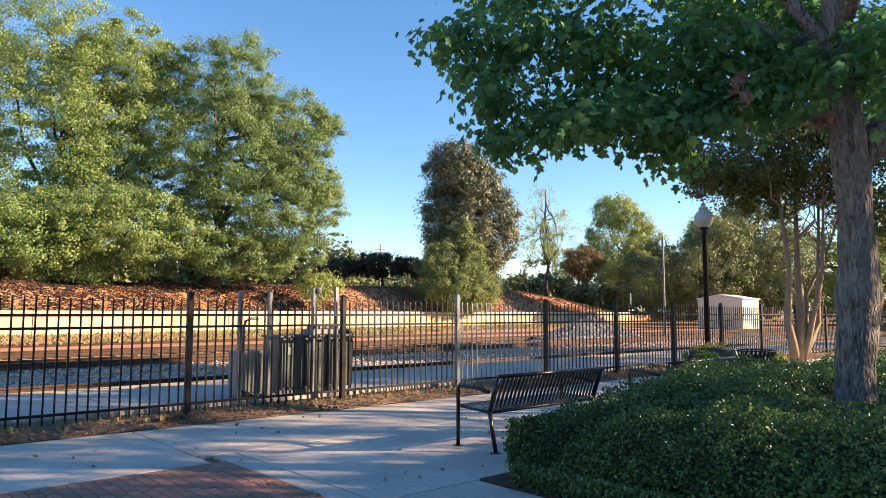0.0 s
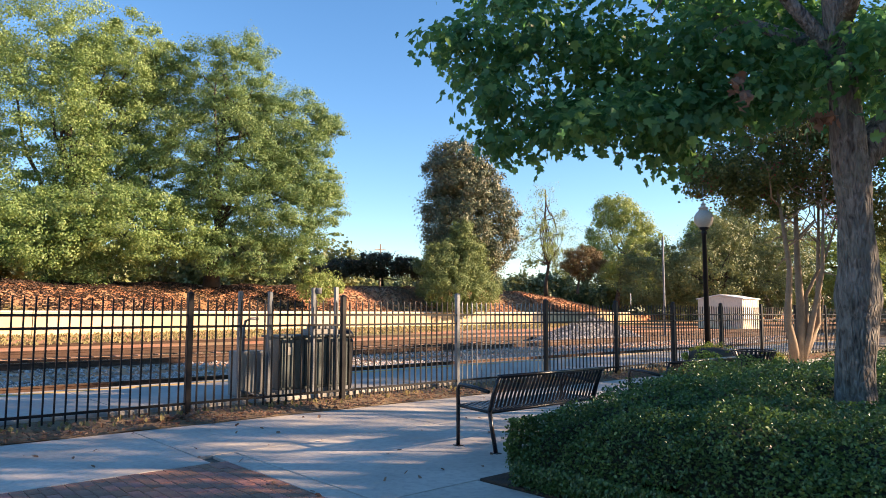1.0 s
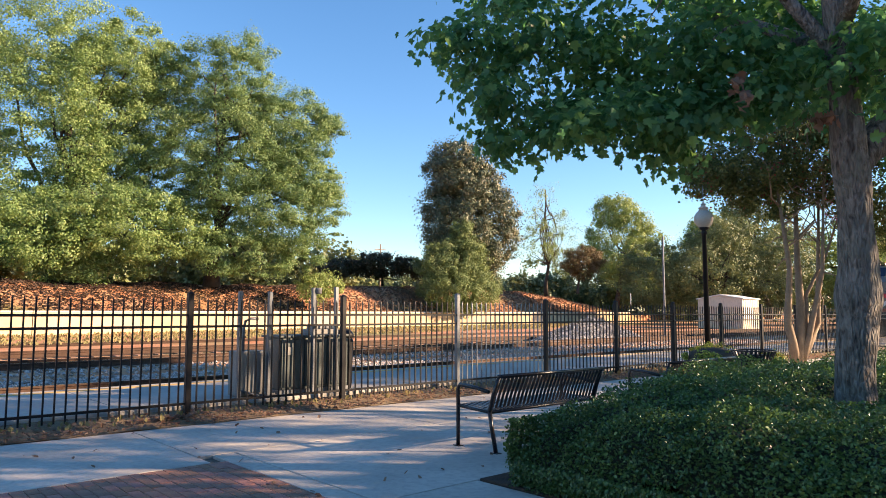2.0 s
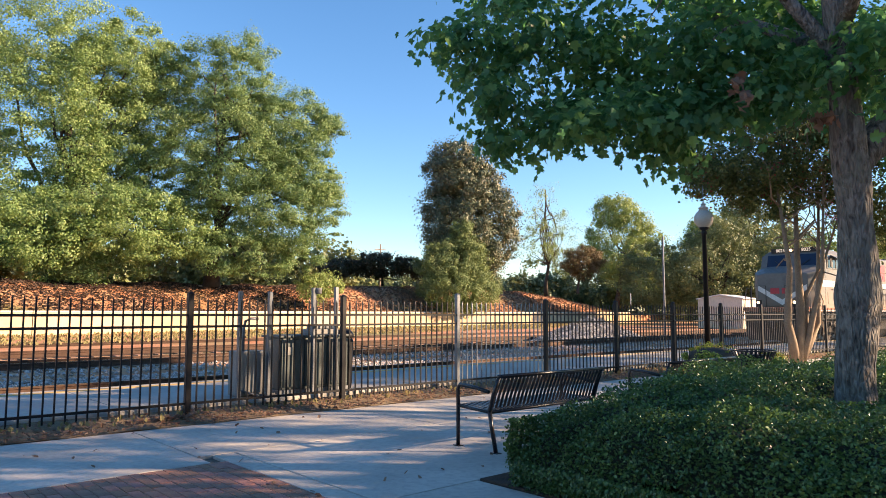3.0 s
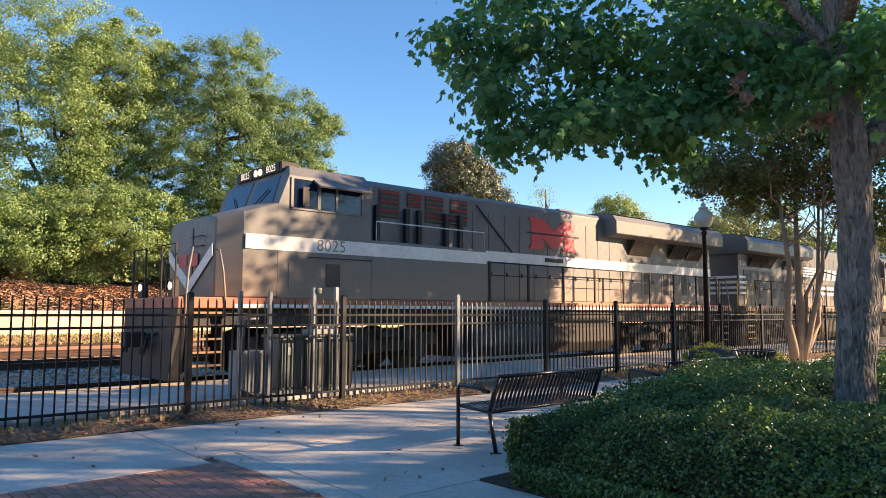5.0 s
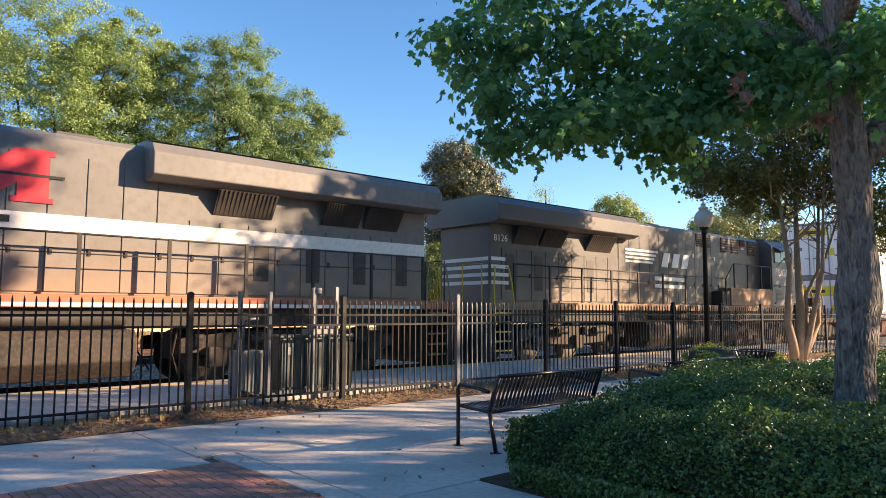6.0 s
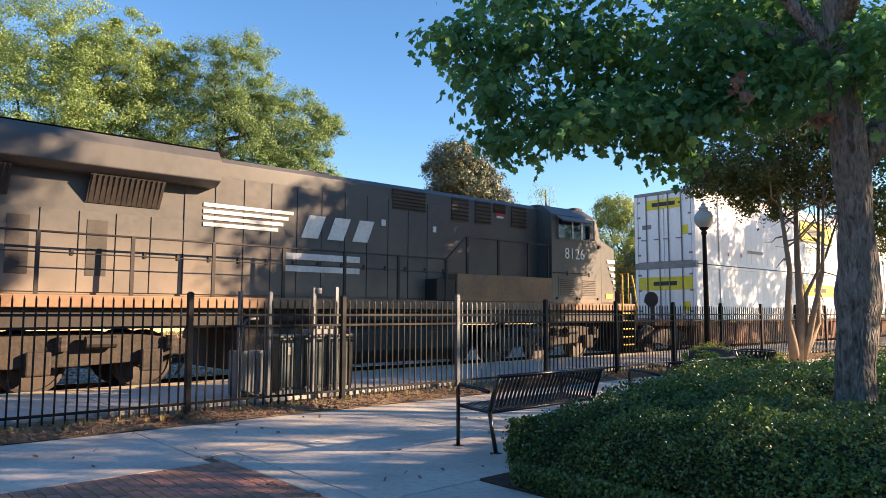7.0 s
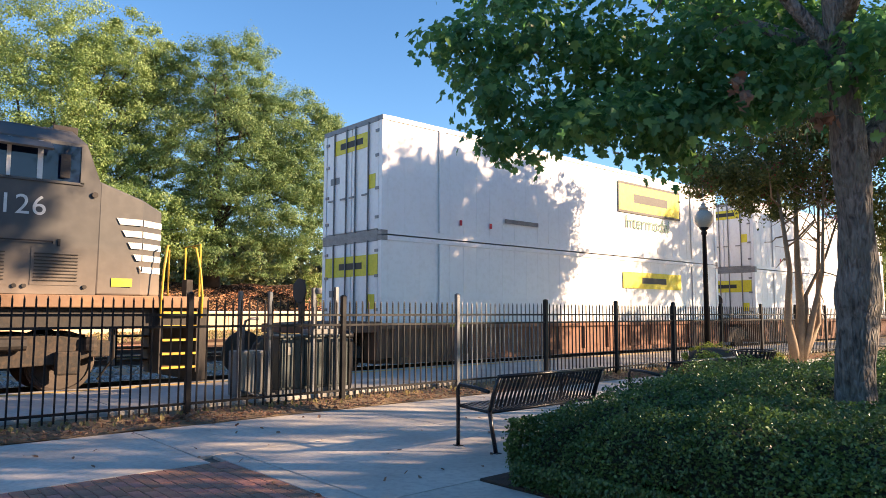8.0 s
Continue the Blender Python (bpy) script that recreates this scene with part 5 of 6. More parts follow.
def loco(number, m, paint, upper, sill, near, label, heritage):
    """Six-axle diesel locomotive, nose towards +x, rail top at z = 0; near: the side that faces the platform."""
    t = thing("locomotive", m, label, "locomotive", "locomotives of the freight train")
    # frame and running boards
    part("underframe", B().box(-10.6, 10.6, -1.35, 1.35, 1.12, 1.48), T_FRAME, t, bevel=0.02)
    part("running_board", B().box(-10.72, 10.72, -1.53, 1.53, 1.482, 1.70), sill, t, bevel=0.02)
    if heritage:
        for s in (-1, 1):
            part("sill_stripe", B().box(-9.6, 9.6, s * 1.533 - 0.002, s * 1.533 + 0.002, 1.50, 1.57), T_WHITE, t, "pale lower sill line")
    # main hood
    hood = [(-1.0, 1.70), (1.0, 1.70), (1.03, 4.44), (0.90, 4.55), (0.55, 4.585), (-0.55, 4.585), (-0.90, 4.55), (-1.03, 4.44)]
    part("hood", B().prism(hood, "x", -10.15, 6.36), paint, t, bevel=0.02)
    part("hood_roof", B().prism([(-0.84, 4.535), (0.84, 4.535), (0.5, 4.62), (-0.5, 4.62)], "x", -10.1, 6.3), T_ROOF, t)
    # low full-width cabinet behind the cab
    top = 3.05 if heritage else 2.40
    part("side_cabinet", B().box(2.66, 6.36, -1.53, 1.53, 1.703, top), paint if heritage else T_SILLTAN, t, "" if heritage else "low side cabinet in dusty tan", bevel=0.02)
    # cab
    c = B().prism([(6.36, 1.703), (8.7, 1.703), (8.72, 3.62), (8.472, 4.28), (6.36, 4.28)], "y", -1.53, 1.53)
    c.hexa([(6.36, -1.53, 4.28), (8.472, -1.53, 4.28), (8.472, 1.53, 4.28), (6.36, 1.53, 4.28), (6.36, -1.2, 4.55), (8.30, -1.2, 4.55), (8.30, 1.2, 4.55), (6.36, 1.2, 4.55)])
    part("cab", c, paint, t)
    part("cab_roof", B().prism([(-1.24, 4.53), (1.24, 4.53), (1.0, 4.60), (-1.0, 4.60)], "x", 6.34, 8.30), T_ROOF if not heritage else paint, t, bevel=0.02)
    # sun visors, windows
    for s in (-1, 1):
        f = lambda a, b_, z0, z1, d: B().hexa([(a, s * 1.53, z0), (b_, s * 1.53, z0), (b_, s * (1.53 + d), z0), (a, s * (1.53 + d), z0), (a, s * 1.53, z1), (b_, s * 1.53, z1), (b_, s * (1.53 + d), z1), (a, s * (1.53 + d), z1)])
        w = part("side_window", f(6.62, 8.42, 3.60, 4.22, 0.012), T_GLASS, t, "dark tinted side window")
        for a, b_ in ((6.60, 6.66), (7.28, 7.34), (7.72, 7.80), (8.38, 8.44)):
            part("window_frame", f(a, b_, 3.58, 4.24, 0.03), T_WHITE if a > 6.7 and a < 8 and not heritage else paint, w)
        part("window_frame", f(6.60, 8.44, 3.56, 3.60, 0.03), paint, w)
        part("sun_visor", B().hexa([(6.55, s * 1.53, 4.21), (7.9, s * 1.53, 4.21), (7.9, s * 1.80, 4.05), (6.55, s * 1.80, 4.05), (6.55, s * 1.50, 4.27), (7.9, s * 1.50, 4.27), (7.9, s * 1.83, 4.08), (6.55, s * 1.83, 4.08)]), paint, t)
        part("mirror", B().box(8.05, 8.20, s * 1.62 - 0.015, s * 1.62 + 0.015, 3.65, 4.05), T_FRAME, t)
        for a, b_ in ((6.65, 7.38), (7.70, 8.45)):
            part("vent_panel", f(a, b_, 1.85, 2.45, 0.012), paint, t)
            if not heritage:
                for i in range(9):
                    part("louvre", f(a + 0.05, b_ - 0.05, 1.92 + i * 0.055, 1.935 + i * 0.055, 0.03), T_FRAME, t)
        if heritage:
            part("access_hatch", f(7.2, 7.55, 1.95, 2.45, 0.02), T_GRILLE, t)
        part("grab_iron", B().path([(6.4, s * 1.55, 2.55), (6.4, s * 1.60, 2.57), (8.0, s * 1.60, 2.57), (8.0, s * 1.55, 2.55)], [0.012] * 4, 6), T_FRAME, t)
    # windscreens on the sloping front
    for s in (-1, 1):
        q = []
        for fz in (0.12, 0.88):
            z = 3.62 + 0.8 * fz
            x = 8.72 - 0.30 * fz
            q.append((x, z))
        y0, y1 = sorted((s * 0.12, s * 1.22))
        pane = B().hexa([(q[0][0] - 0.02, y0, q[0][1]), (q[0][0] + 0.012, y0, q[0][1]), (q[0][0] + 0.012, y1, q[0][1]), (q[0][0] - 0.02, y1, q[0][1]), (q[1][0] - 0.02, y0 , q[1][1]), (q[1][0] + 0.012, y0, q[1][1]), (q[1][0] + 0.012, y1 * 0.92, q[1][1]), (q[1][0] - 0.02, y1 * 0.92, q[1][1])])
        pw = part("windscreen", pane, T_GLASS, t, "dark blue tinted windscreen")
        part("wiper", B().tube((8.74, s * 0.4, 3.70), (8.60, s * 0.85, 4.05), 0.012, 6), T_FRAME, pw)
    # number boards and headlights above the windscreens
    part("light_bar", B().box(8.02, 8.42, -1.08, 1.08, 4.44, 4.66), T_FRAME, t, bevel=0.01)
    for s in (-1, 1):
        part("headlight", B().lathe([(0.07, 0), (0.075, 0.02), (0.04, 0.03)], 14), T_LAMP, t, "lit warm white headlight", m=pose(8.42, s * 0.11, 4.55, 0, 90, 0))
        nb = part("number_board", B().box(8.42, 8.435, s * 0.62 - 0.36, s * 0.62 + 0.36, 4.45, 4.65), T_FRAME, t)
        writing("digits", number, 0.22, T_NUMBER, nb, pose(8.438, s * 0.62, 4.55, 90, 0, 90), "amber lit road number", 0.002)
        part("ditch_light", B().lathe([(0.07, 0), (0.075, 0.02), (0.03, 0.04)], 14), T_LAMP if heritage else T_STEEL, t, "lit ditch light" if heritage else "", m=pose(10.62, s * 0.85, 1.92, 0, 90, 0))
        part("ditch_bracket", B().box(10.5, 10.62, s * 0.85 - 0.12, s * 0.85 + 0.12, 1.70, 2.04), T_FRAME, t)
    # nose
    b = B()
    for (x, w, z0, z1) in ((8.70, 1.53, 1.703, 3.72), (9.45, 1.50, 1.703, 3.47), (9.90, 1.18, 1.703, 3.32)):
        b.v += [(x, -w, z0), (x, w, z0), (x, w, z1 - 0.05), (x, 0.7 * w, z1 + 0.04), (x, -0.7 * w, z1 + 0.04), (x, -w, z1 - 0.05)]
    for i in range(2):
        for k in range(6):
            b.f.append((i * 6 + k, i * 6 + (k + 1) % 6, (i + 1) * 6 + (k + 1) % 6, (i + 1) * 6 + k))
    b.f += [tuple(range(6))[::-1], tuple(range(12, 18))]
    nose = part("nose", b, paint, t, bevel=0.03)
    part("nose_door", B().box(9.902, 9.925, -0.62, 0.12, 1.76, 3.16), paint, t, bevel=0.01)
    for z in (2.75, 2.95):
        part("grab_iron", B().path([(9.93, 0.2, z), (9.99, 0.2, z), (9.99, 0.75, z), (9.93, 0.75, z)], [0.012] * 4, 6), T_FRAME, t)
    if heritage:
        for s in (-1, 1):
            q = [(s * 0.0, 1.80), (s * 1.15, 2.52), (s * 1.15, 2.78), (s * 0.0, 2.06)]
            part("chevron", B().prism(q, "x", 9.928, 9.934), T_WHITE, t, "white chevron stripe")
        part("emblem", B().box(9.935, 9.942, -0.55, -0.12, 2.35, 2.62).box(9.935, 9.942, 0.0, 0.45, 2.35, 2.62), T_RED, t, "red nose emblem")
    else:
        for i in range(5):
            z = 3.06 - 0.21 * i
            for s in (-1, 1):
                y = s * 1.535
                q = [(9.0 + 0.10 * i, z), (9.44, z), (9.44, z - 0.11), (9.06 + 0.10 * i, z - 0.11)]
                part("nose_stripe", B().prism(q, "y", y - 0.003, y + 0.003), T_WHITE, t, "white nose stripe")
                part("nose_stripe", B().hexa([(9.47, s * 1.497, z - 0.11), (9.89, s * 1.199, z - 0.11), (9.893, s * 1.205, z - 0.11), (9.473, s * 1.503, z - 0.11), (9.47, s * 1.497, z), (9.89, s * 1.199, z), (9.893, s * 1.205, z), (9.473, s * 1.503, z)]), T_WHITE, t, "white nose stripe")
    # radiator wings
    wing = [(-1.52, 3.95), (-1.52, 4.36), (-1.38, 4.55), (-0.9, 4.66), (0.9, 4.66), (1.38, 4.55), (1.52, 4.36), (1.52, 3.95), (1.32, 3.86), (-1.32, 3.86)]
    part("radiator_wing", B().prism(wing, "x", -10.3, -3.25 if heritage else -3.6), paint, t, "overhanging radiator wing", bevel=0.02)
    part("wing_roof", B().prism([(-1.3, 4.60), (1.3, 4.60), (0.85, 4.685), (-0.85, 4.685)], "x", -10.28, -3.3), T_ROOF, t)
    for s in (-1, 1):
        for a, b_ in ((-9.25, -8.25), (-8.1, -7.1), (-5.9, -4.6)):
            g = part("radiator_grille", B().hexa([(a, s * 1.04, 3.36), (b_, s * 1.04, 3.36), (b_, s * 1.02, 3.36), (a, s * 1.02, 3.36), (a, s * 1.34, 3.84), (b_, s * 1.34, 3.84), (b_, s * 1.30, 3.84), (a, s * 1.30, 3.84)]), T_GRILLE, t, "slanted dark radiator grille")
            n = 14
            for i in range(n):
                x = a + (b_ - a) * (i + 0.5) / n
                part("fin", B().hexa([(x - 0.012, s * 1.05, 3.37), (x + 0.012, s * 1.05, 3.37), (x + 0.012, s * 1.04, 3.37), (x - 0.012, s * 1.04, 3.37), (x - 0.012, s * 1.36, 3.83), (x + 0.012, s * 1.36, 3.83), (x + 0.012, s * 1.34, 3.83), (x - 0.012, s * 1.34, 3.83)]), T_TRUCK, g) if s == near else None
        # hood doors
        side = lambda a, b_, z0, z1, d0, d1: B().hexa([(a, s * (1.0 + d0), z0), (b_, s * (1.0 + d0), z0), (b_, s * (1.0 + d1), z0), (a, s * (1.0 + d1), z0), (a, s * (1.0 + d0 + 0.01), z1), (b_, s * (1.0 + d0 + 0.01), z1), (b_, s * (1.0 + d1 + 0.01), z1), (a, s * (1.0 + d1 + 0.01), z1)])
        x = -9.7
        k = 0
        while x < 2.4:
            w = 0.62
            zt = 3.2 if x < -4.2 else 4.15
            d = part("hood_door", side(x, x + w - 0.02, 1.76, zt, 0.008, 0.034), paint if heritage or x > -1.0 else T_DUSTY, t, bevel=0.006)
            if x < -5.0 and k % 2 == 0:
                vg = part("vent_grille", side(x + 0.13, x + 0.47, 2.05, 3.05, 0.03, 0.045), T_GRILLE, d, "dark louvred vent")
            elif s == near:
                part("latch", side(x + 0.50, x + 0.55, 2.4, 2.52, 0.036, 0.06), T_FRAME, d)
            x += w
            k += 1
        # upper grids behind the cab
        for a, b_, z0 in ((2.9, 3.5, 3.88), (3.76, 4.35, 3.88), (4.48, 4.93, 4.22), (5.19, 5.8, 3.88), (0.95, 2.0, 3.98)):
            if heritage and a < 1:
                continue
            zz = (z0 - 0.06, 4.43) if not heritage else (z0 - 0.2, 4.36)
            g = part("grid", side(a, b_, zz[0], zz[1], 0.028, 0.045), T_GRILLE, t, "dark resistor grid")
            if s == near:
                n = 6
                for i in range(n):
                    z = zz[0] + (zz[1] - zz[0]) * (i + 0.5) / n
                    part("bar", side(a, b_, z - 0.012, z + 0.012, 0.047, 0.07), T_RED if heritage and i % 2 else (paint if heritage else T_TRUCK), g)
        if heritage:
            part("side_stripe", B().box(-10.1, 2.64, s * 1.057 - 0.012, s * 1.057 + 0.004, 2.80, 3.09), T_WHITE, t, "long off-white side stripe")
            part("side_stripe", B().box(2.66, 9.42, s * 1.534 - 0.002, s * 1.534 + 0.004, 2.68, 2.98), T_WHITE, t, "long off-white side stripe")
    # end platform steps and rails
    rail_m = T_YEL if not heritage else paint
    for e in (-1, 1):
        for s in (-1, 1):
            xs = 10.18 * e
            for i in range(5):
                part("step", B().box(xs - 0.32, xs + 0.32, s * 1.05, s * 1.50, 0.38 + 0.25 * i, 0.41 + 0.25 * i), T_SILLTAN, t)
                part("step_edge", B().box(xs - 0.32, xs + 0.32, s * 1.515 - 0.012, s * 1.515 + 0.012, 0.38 + 0.25 * i, 0.42 + 0.25 * i), T_SILLTAN if heritage else T_YEL, t, "" if heritage else "yellow step edge")
            for dx in (-0.34, 0.34):
                part("step_side", B().box(xs + dx - 0.015, xs + dx + 0.015, s * 1.0, s * 1.5, 0.30, 1.48), T_FRAME, t)
            for dx in (-0.36, 0.40):
                part("handrail", B().path([(xs + dx, s * 1.52, 1.3), (xs + dx, s * 1.55, 1.72), (xs + dx * 0.9, s * 1.52, 2.2), (xs + dx * 0.7, s * 1.48, 2.62), (xs + dx * 0.6, s * 1.40, 2.64)], [0.022] * 5, 7), rail_m, t, "curved grab rail", smooth=True)
        part("end_rail", B().path([(10.66 * e, -1.2, 1.7), (10.66 * e, -1.2, 2.72), (10.66 * e, -0.45, 2.72), (10.66 * e, -0.45, 1.7)], [0.02] * 4, 6), rail_m if not heritage else T_FRAME, t)
        part("end_rail", B().path([(10.66 * e, 1.2, 1.7), (10.66 * e, 1.2, 2.72), (10.66 * e, 0.45, 2.72), (10.66 * e, 0.45, 1.7)], [0.02] * 4, 6), rail_m if not heritage else T_FRAME, t)
        part("pilot", B().hexa([(10.55 * e, -1.45, 0.12), (10.8 * e, -1.3, 0.12), (10.8 * e, 1.3, 0.12), (10.55 * e, 1.45, 0.12), (10.55 * e, -1.5, 1.48), (10.72 * e, -1.5, 1.48), (10.72 * e, 1.5, 1.48), (10.55 * e, 1.5, 1.48)]), T_FRAME, t, bevel=0.02)
        part("coupler", B().box(10.8 * e if e > 0 else -11.2, 11.2 if e > 0 else -10.8, -0.14, 0.14, 0.72, 1.02), T_FRAME, t, bevel=0.03)
        for y in (-0.6, -0.4, 0.4, 0.6):
            part("air_hose", B().path([(10.74 * e, y, 1.0), (10.95 * e, y, 0.9), (11.0 * e, y, 0.6)], [0.025] * 3, 6), T_FRAME, t, smooth=True)
    # side handrails on stanchions
    for s in (-1, 1):
        x0, x1 = -9.7, (2.5 if heritage else 2.3)
        part("handrail", B().path([(x0, s * 1.5, 2.74), (x1, s * 1.5, 2.74)], [0.02, 0.02], 7), T_FRAME, t, smooth=True)
        part("handrail", B().path([(x0, s * 1.5, 2.40), (x1, s * 1.5, 2.40)], [0.012, 0.012], 6), T_FRAME, t, smooth=True)
        n = 9
        for i in range(n):
            x = x0 + (x1 - x0) * i / (n - 1)
            part("stanchion", B().box(x - 0.032, x + 0.032, s * 1.5 - 0.022, s * 1.5 + 0.022, 1.70, 2.76), T_FRAME, t)
        if not heritage:
            part("handrail", B().path([(2.3, s * 1.5, 2.74), (3.0, s * 1.48, 3.35), (6.3, s * 1.48, 3.35)], [0.02] * 3, 7), T_FRAME, t, smooth=True)
            for x in (3.05, 4.2, 5.4, 6.25):
                part("stanchion", B().box(x - 0.032, x + 0.032, s * 1.48 - 0.022, s * 1.48 + 0.022, 2.40, 3.35), T_FRAME, t)
            part("air_duct", B().box(2.0, 2.62, s * 1.05, s * 1.5, 1.703, 2.25), T_FRAME, t, bevel=0.02)
        else:
            part("handrail", B().path([(2.7, s * 1.5, 3.05), (2.7, s * 1.5, 3.5), (6.2, s * 1.5, 3.5), (6.2, s * 1.5, 3.05)], [0.016] * 4, 6), T_WHITE, t, smooth=True)
            for x in (3.2, 3.7, 4.6, 5.0, 5.9):
                part("intake_strut", B().box(x - 0.06, x + 0.06, s * 1.05, s * 1.16, 3.05, 3.95), T_FRAME, t)
            part("conduit", B().tube((2.6, s * 1.1, 4.3), (1.2, s * 1.1, 3.1), 0.025), T_FRAME, t)
    # fuel tank, trucks, wheels
    tank = [(-1.35, 1.10), (-1.50, 0.95), (-1.52, 0.55), (-1.25, 0.25), (1.25, 0.25), (1.52, 0.55), (1.50, 0.95), (1.35, 1.10)]
    part("fuel_tank", B().prism(tank, "x", -3.1, 3.1), T_TRUCK, t, "dusty fuel tank", bevel=0.03)
    for s in (-1, 1):
        part("air_reservoir", B().tube((-2.9, s * 1.38, 1.30), (2.6, s * 1.38, 1.30), 0.13, 12), T_FRAME, t, smooth=True)
    for tx in (-6.55, 6.55):
        bo = part("truck", B().box(tx - 2.3, tx + 2.3, -0.5, 0.5, 0.45, 1.0), T_TRUCK, t, "dusty three-axle truck")
        for s in (-1, 1):
            pr = [(tx - 2.55, 0.62), (tx - 2.2, 0.62), (tx - 1.9, 0.52), (tx - 0.5, 0.46), (tx + 0.5, 0.46), (tx + 1.9, 0.52), (tx + 2.2, 0.62), (tx + 2.55, 0.62), (tx + 2.55, 0.90), (tx + 1.4, 1.04), (tx - 1.4, 1.04), (tx - 2.55, 0.90)]
            part("side_frame", B().prism(pr, "y", s * 1.02 - 0.09, s * 1.02 + 0.09), T_TRUCK, bo, bevel=0.02)
            for ax in (-1.85, 0.0, 1.85):
                part("journal_box", B().box(tx + ax - 0.19, tx + ax + 0.19, s * 1.12, s * 1.28, 0.34, 0.74), T_TRUCK, bo, bevel=0.03)
                part("spring", B().lathe([(0.1, 0.74), (0.11, 0.8), (0.1, 0.86), (0.11, 0.92), (0.1, 0.98)], 10, tx + ax + 0.36, s * 1.18), T_TRUCK, bo)
            part("brake_cylinder", B().tube((tx - 1.1, s * 1.26, 0.88), (tx - 0.6, s * 1.26, 0.88), 0.11, 12), T_FRAME, bo)
            part("brake_cylinder", B().tube((tx + 0.7, s * 1.26, 0.88), (tx + 1.2, s * 1.26, 0.88), 0.11, 12), T_FRAME, bo)
            part("sand_pipe", B().path([(tx + 2.6, s * 1.1, 1.1), (tx + 2.65, s * 1.0, 0.6), (tx + 2.45, s * 0.8, 0.2)], [0.022] * 3, 6), T_FRAME, bo)
        for ax in (-1.85, 0.0, 1.85):
            wheelset(t, tx + ax, 0.53)
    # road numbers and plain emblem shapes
    flip = 0 if near < 0 else 180
    cabnum = pose(7.42, near * 1.536, 3.14 if not heritage else 2.83, 90, 0, flip)
    writing("digits", number, 0.46 if not heritage else 0.36, T_WHITE if not heritage else T_GREY, t, cabnum, "painted road number", 0.003, 1.05)
    writing("digits", number, 0.27, T_WHITE, t, pose(-9.74, near * 1.035, 3.48, 90, 0, flip), "painted road number", 0.003, 1.05) if not heritage else None
    y = near * 1.052
    if heritage:
        # broad notched emblem on the hood
        e = [(0.42 - 2.16 * u, 3.26 + 0.92 * v) for u, v in ((0, 1), (0.29, 1), (0.51, 0.62), (0.73, 1), (1, 1), (1, 0.9), (0.96, 0.9), (0.96, 0.1), (1, 0.1), (1, 0), (0.70, 0), (0.70, 0.1), (0.74, 0.1), (0.74, 0.36), (0.56, 0.04), (0.46, 0.04), (0.28, 0.36), (0.28, 0.1), (0.32, 0.1), (0.32, 0), (0, 0), (0, 0.1), (0.04, 0.1), (0.04, 0.9), (0, 0.9))]
        part("emblem", B().prism(e, "y", y - 0.012, y + 0.012), T_RED, t, "large red emblem with a notched top")
        part("name_bar", B().box(-1.9, 0.55, y + near * 0.013 - 0.002, y + near * 0.013 + 0.002, 3.70, 3.75), T_FRAME, t, "dark lettering reduced to a bar")
        part("model_bar", B().box(-1.1, -0.25, near * 1.066 - 0.002, near * 1.066 + 0.002, 2.90, 3.02), T_FRAME, t, "dark lettering reduced to a bar")
        part("exhaust_stack", B().box(-2.6, -1.9, -0.3, 0.3, 4.60, 4.74), T_ROOF, t)
        part("horn", B().box(2.1, 2.4, -0.3, 0.3, 4.6, 4.78), T_ROOF, t)
    else:
        for i in range(4):
            z = 3.58 - 0.13 * i
            part("emblem_stripe", B().box(-3.75 + 0.0 * i, -1.75 - 0.12 * i, y - 0.012, y + 0.003, z - 0.075, z), T_WHITE, t, "white emblem stripe")
        for x in (-1.35, -0.68, -0.01):
            q = [(x - 0.2, 3.04), (x + 0.22, 3.04), (x + 0.42, 3.55), (x, 3.55)]
            part("emblem", B().prism(q, "y", y - 0.012, y + 0.003), T_WHITE, t, "white slanted emblem shape")
        for z in (2.62, 2.36):
            part("name_bar", B().box(-2.0, -0.0, y - 0.012, y + 0.003, z - 0.07, z + 0.07), T_WHITE, t, "white lettering reduced to a bar")
        for i in range(4):
            z = 2.95 - 0.22 * i
            part("tail_stripe", B().box(-10.13, -9.45, near * 1.04 - 0.012, near * 1.04 + 0.004, z - 0.1, z), T_WHITE, t, "white tail stripe")
            part("tail_stripe", B().box(-10.156, -10.151, -0.95, 0.95, z - 0.1, z), T_WHITE, t, "white tail stripe")
        part("exhaust_stack", B().box(-1.2, -0.4, -0.3, 0.3, 4.60, 4.72), T_ROOF, t)
        part("warning_label", B().box(4.55, 4.88, near * 1.05 - 0.01, near * 1.05 + 0.004, 4.10, 4.16), T_RED, t, "small red warning label")
        part("warning_label", B().box(4.58, 4.85, near * 1.05 - 0.01, near * 1.05 + 0.004, 4.03, 4.085), T_WHITE, t, "small white warning label")
        for x in (6.55, 7.48, 7.62, 8.52):
            part("lift_stud", B().tube((x, near * 1.53, 1.83), (x, near * 1.565, 1.83), 0.035, 10), T_FRAME, t)
        for x in (7.05, 8.1):
            part("latch", B().box(x - 0.02, x + 0.02, near * 1.545 - 0.012, near * 1.545 + 0.012, 2.50, 2.62), T_FRAME, t)
        part("rear_mirror", B().tube((8.62, near * 1.53, 3.42), (8.62, near * 1.575, 3.42), 0.05, 12), T_FRAME, t)
        part("hood_lamp", B().box(0.62, 0.74, near * 1.04 - 0.03, near * 1.04 + 0.03, 3.48, 3.63), T_WHITE, t, "small white lamp box")
        part("hood_lamp", B().box(2.25, 2.35, near * 1.04 - 0.03, near * 1.04 + 0.03, 3.45, 3.6), T_WHITE, t, "small white lamp box")
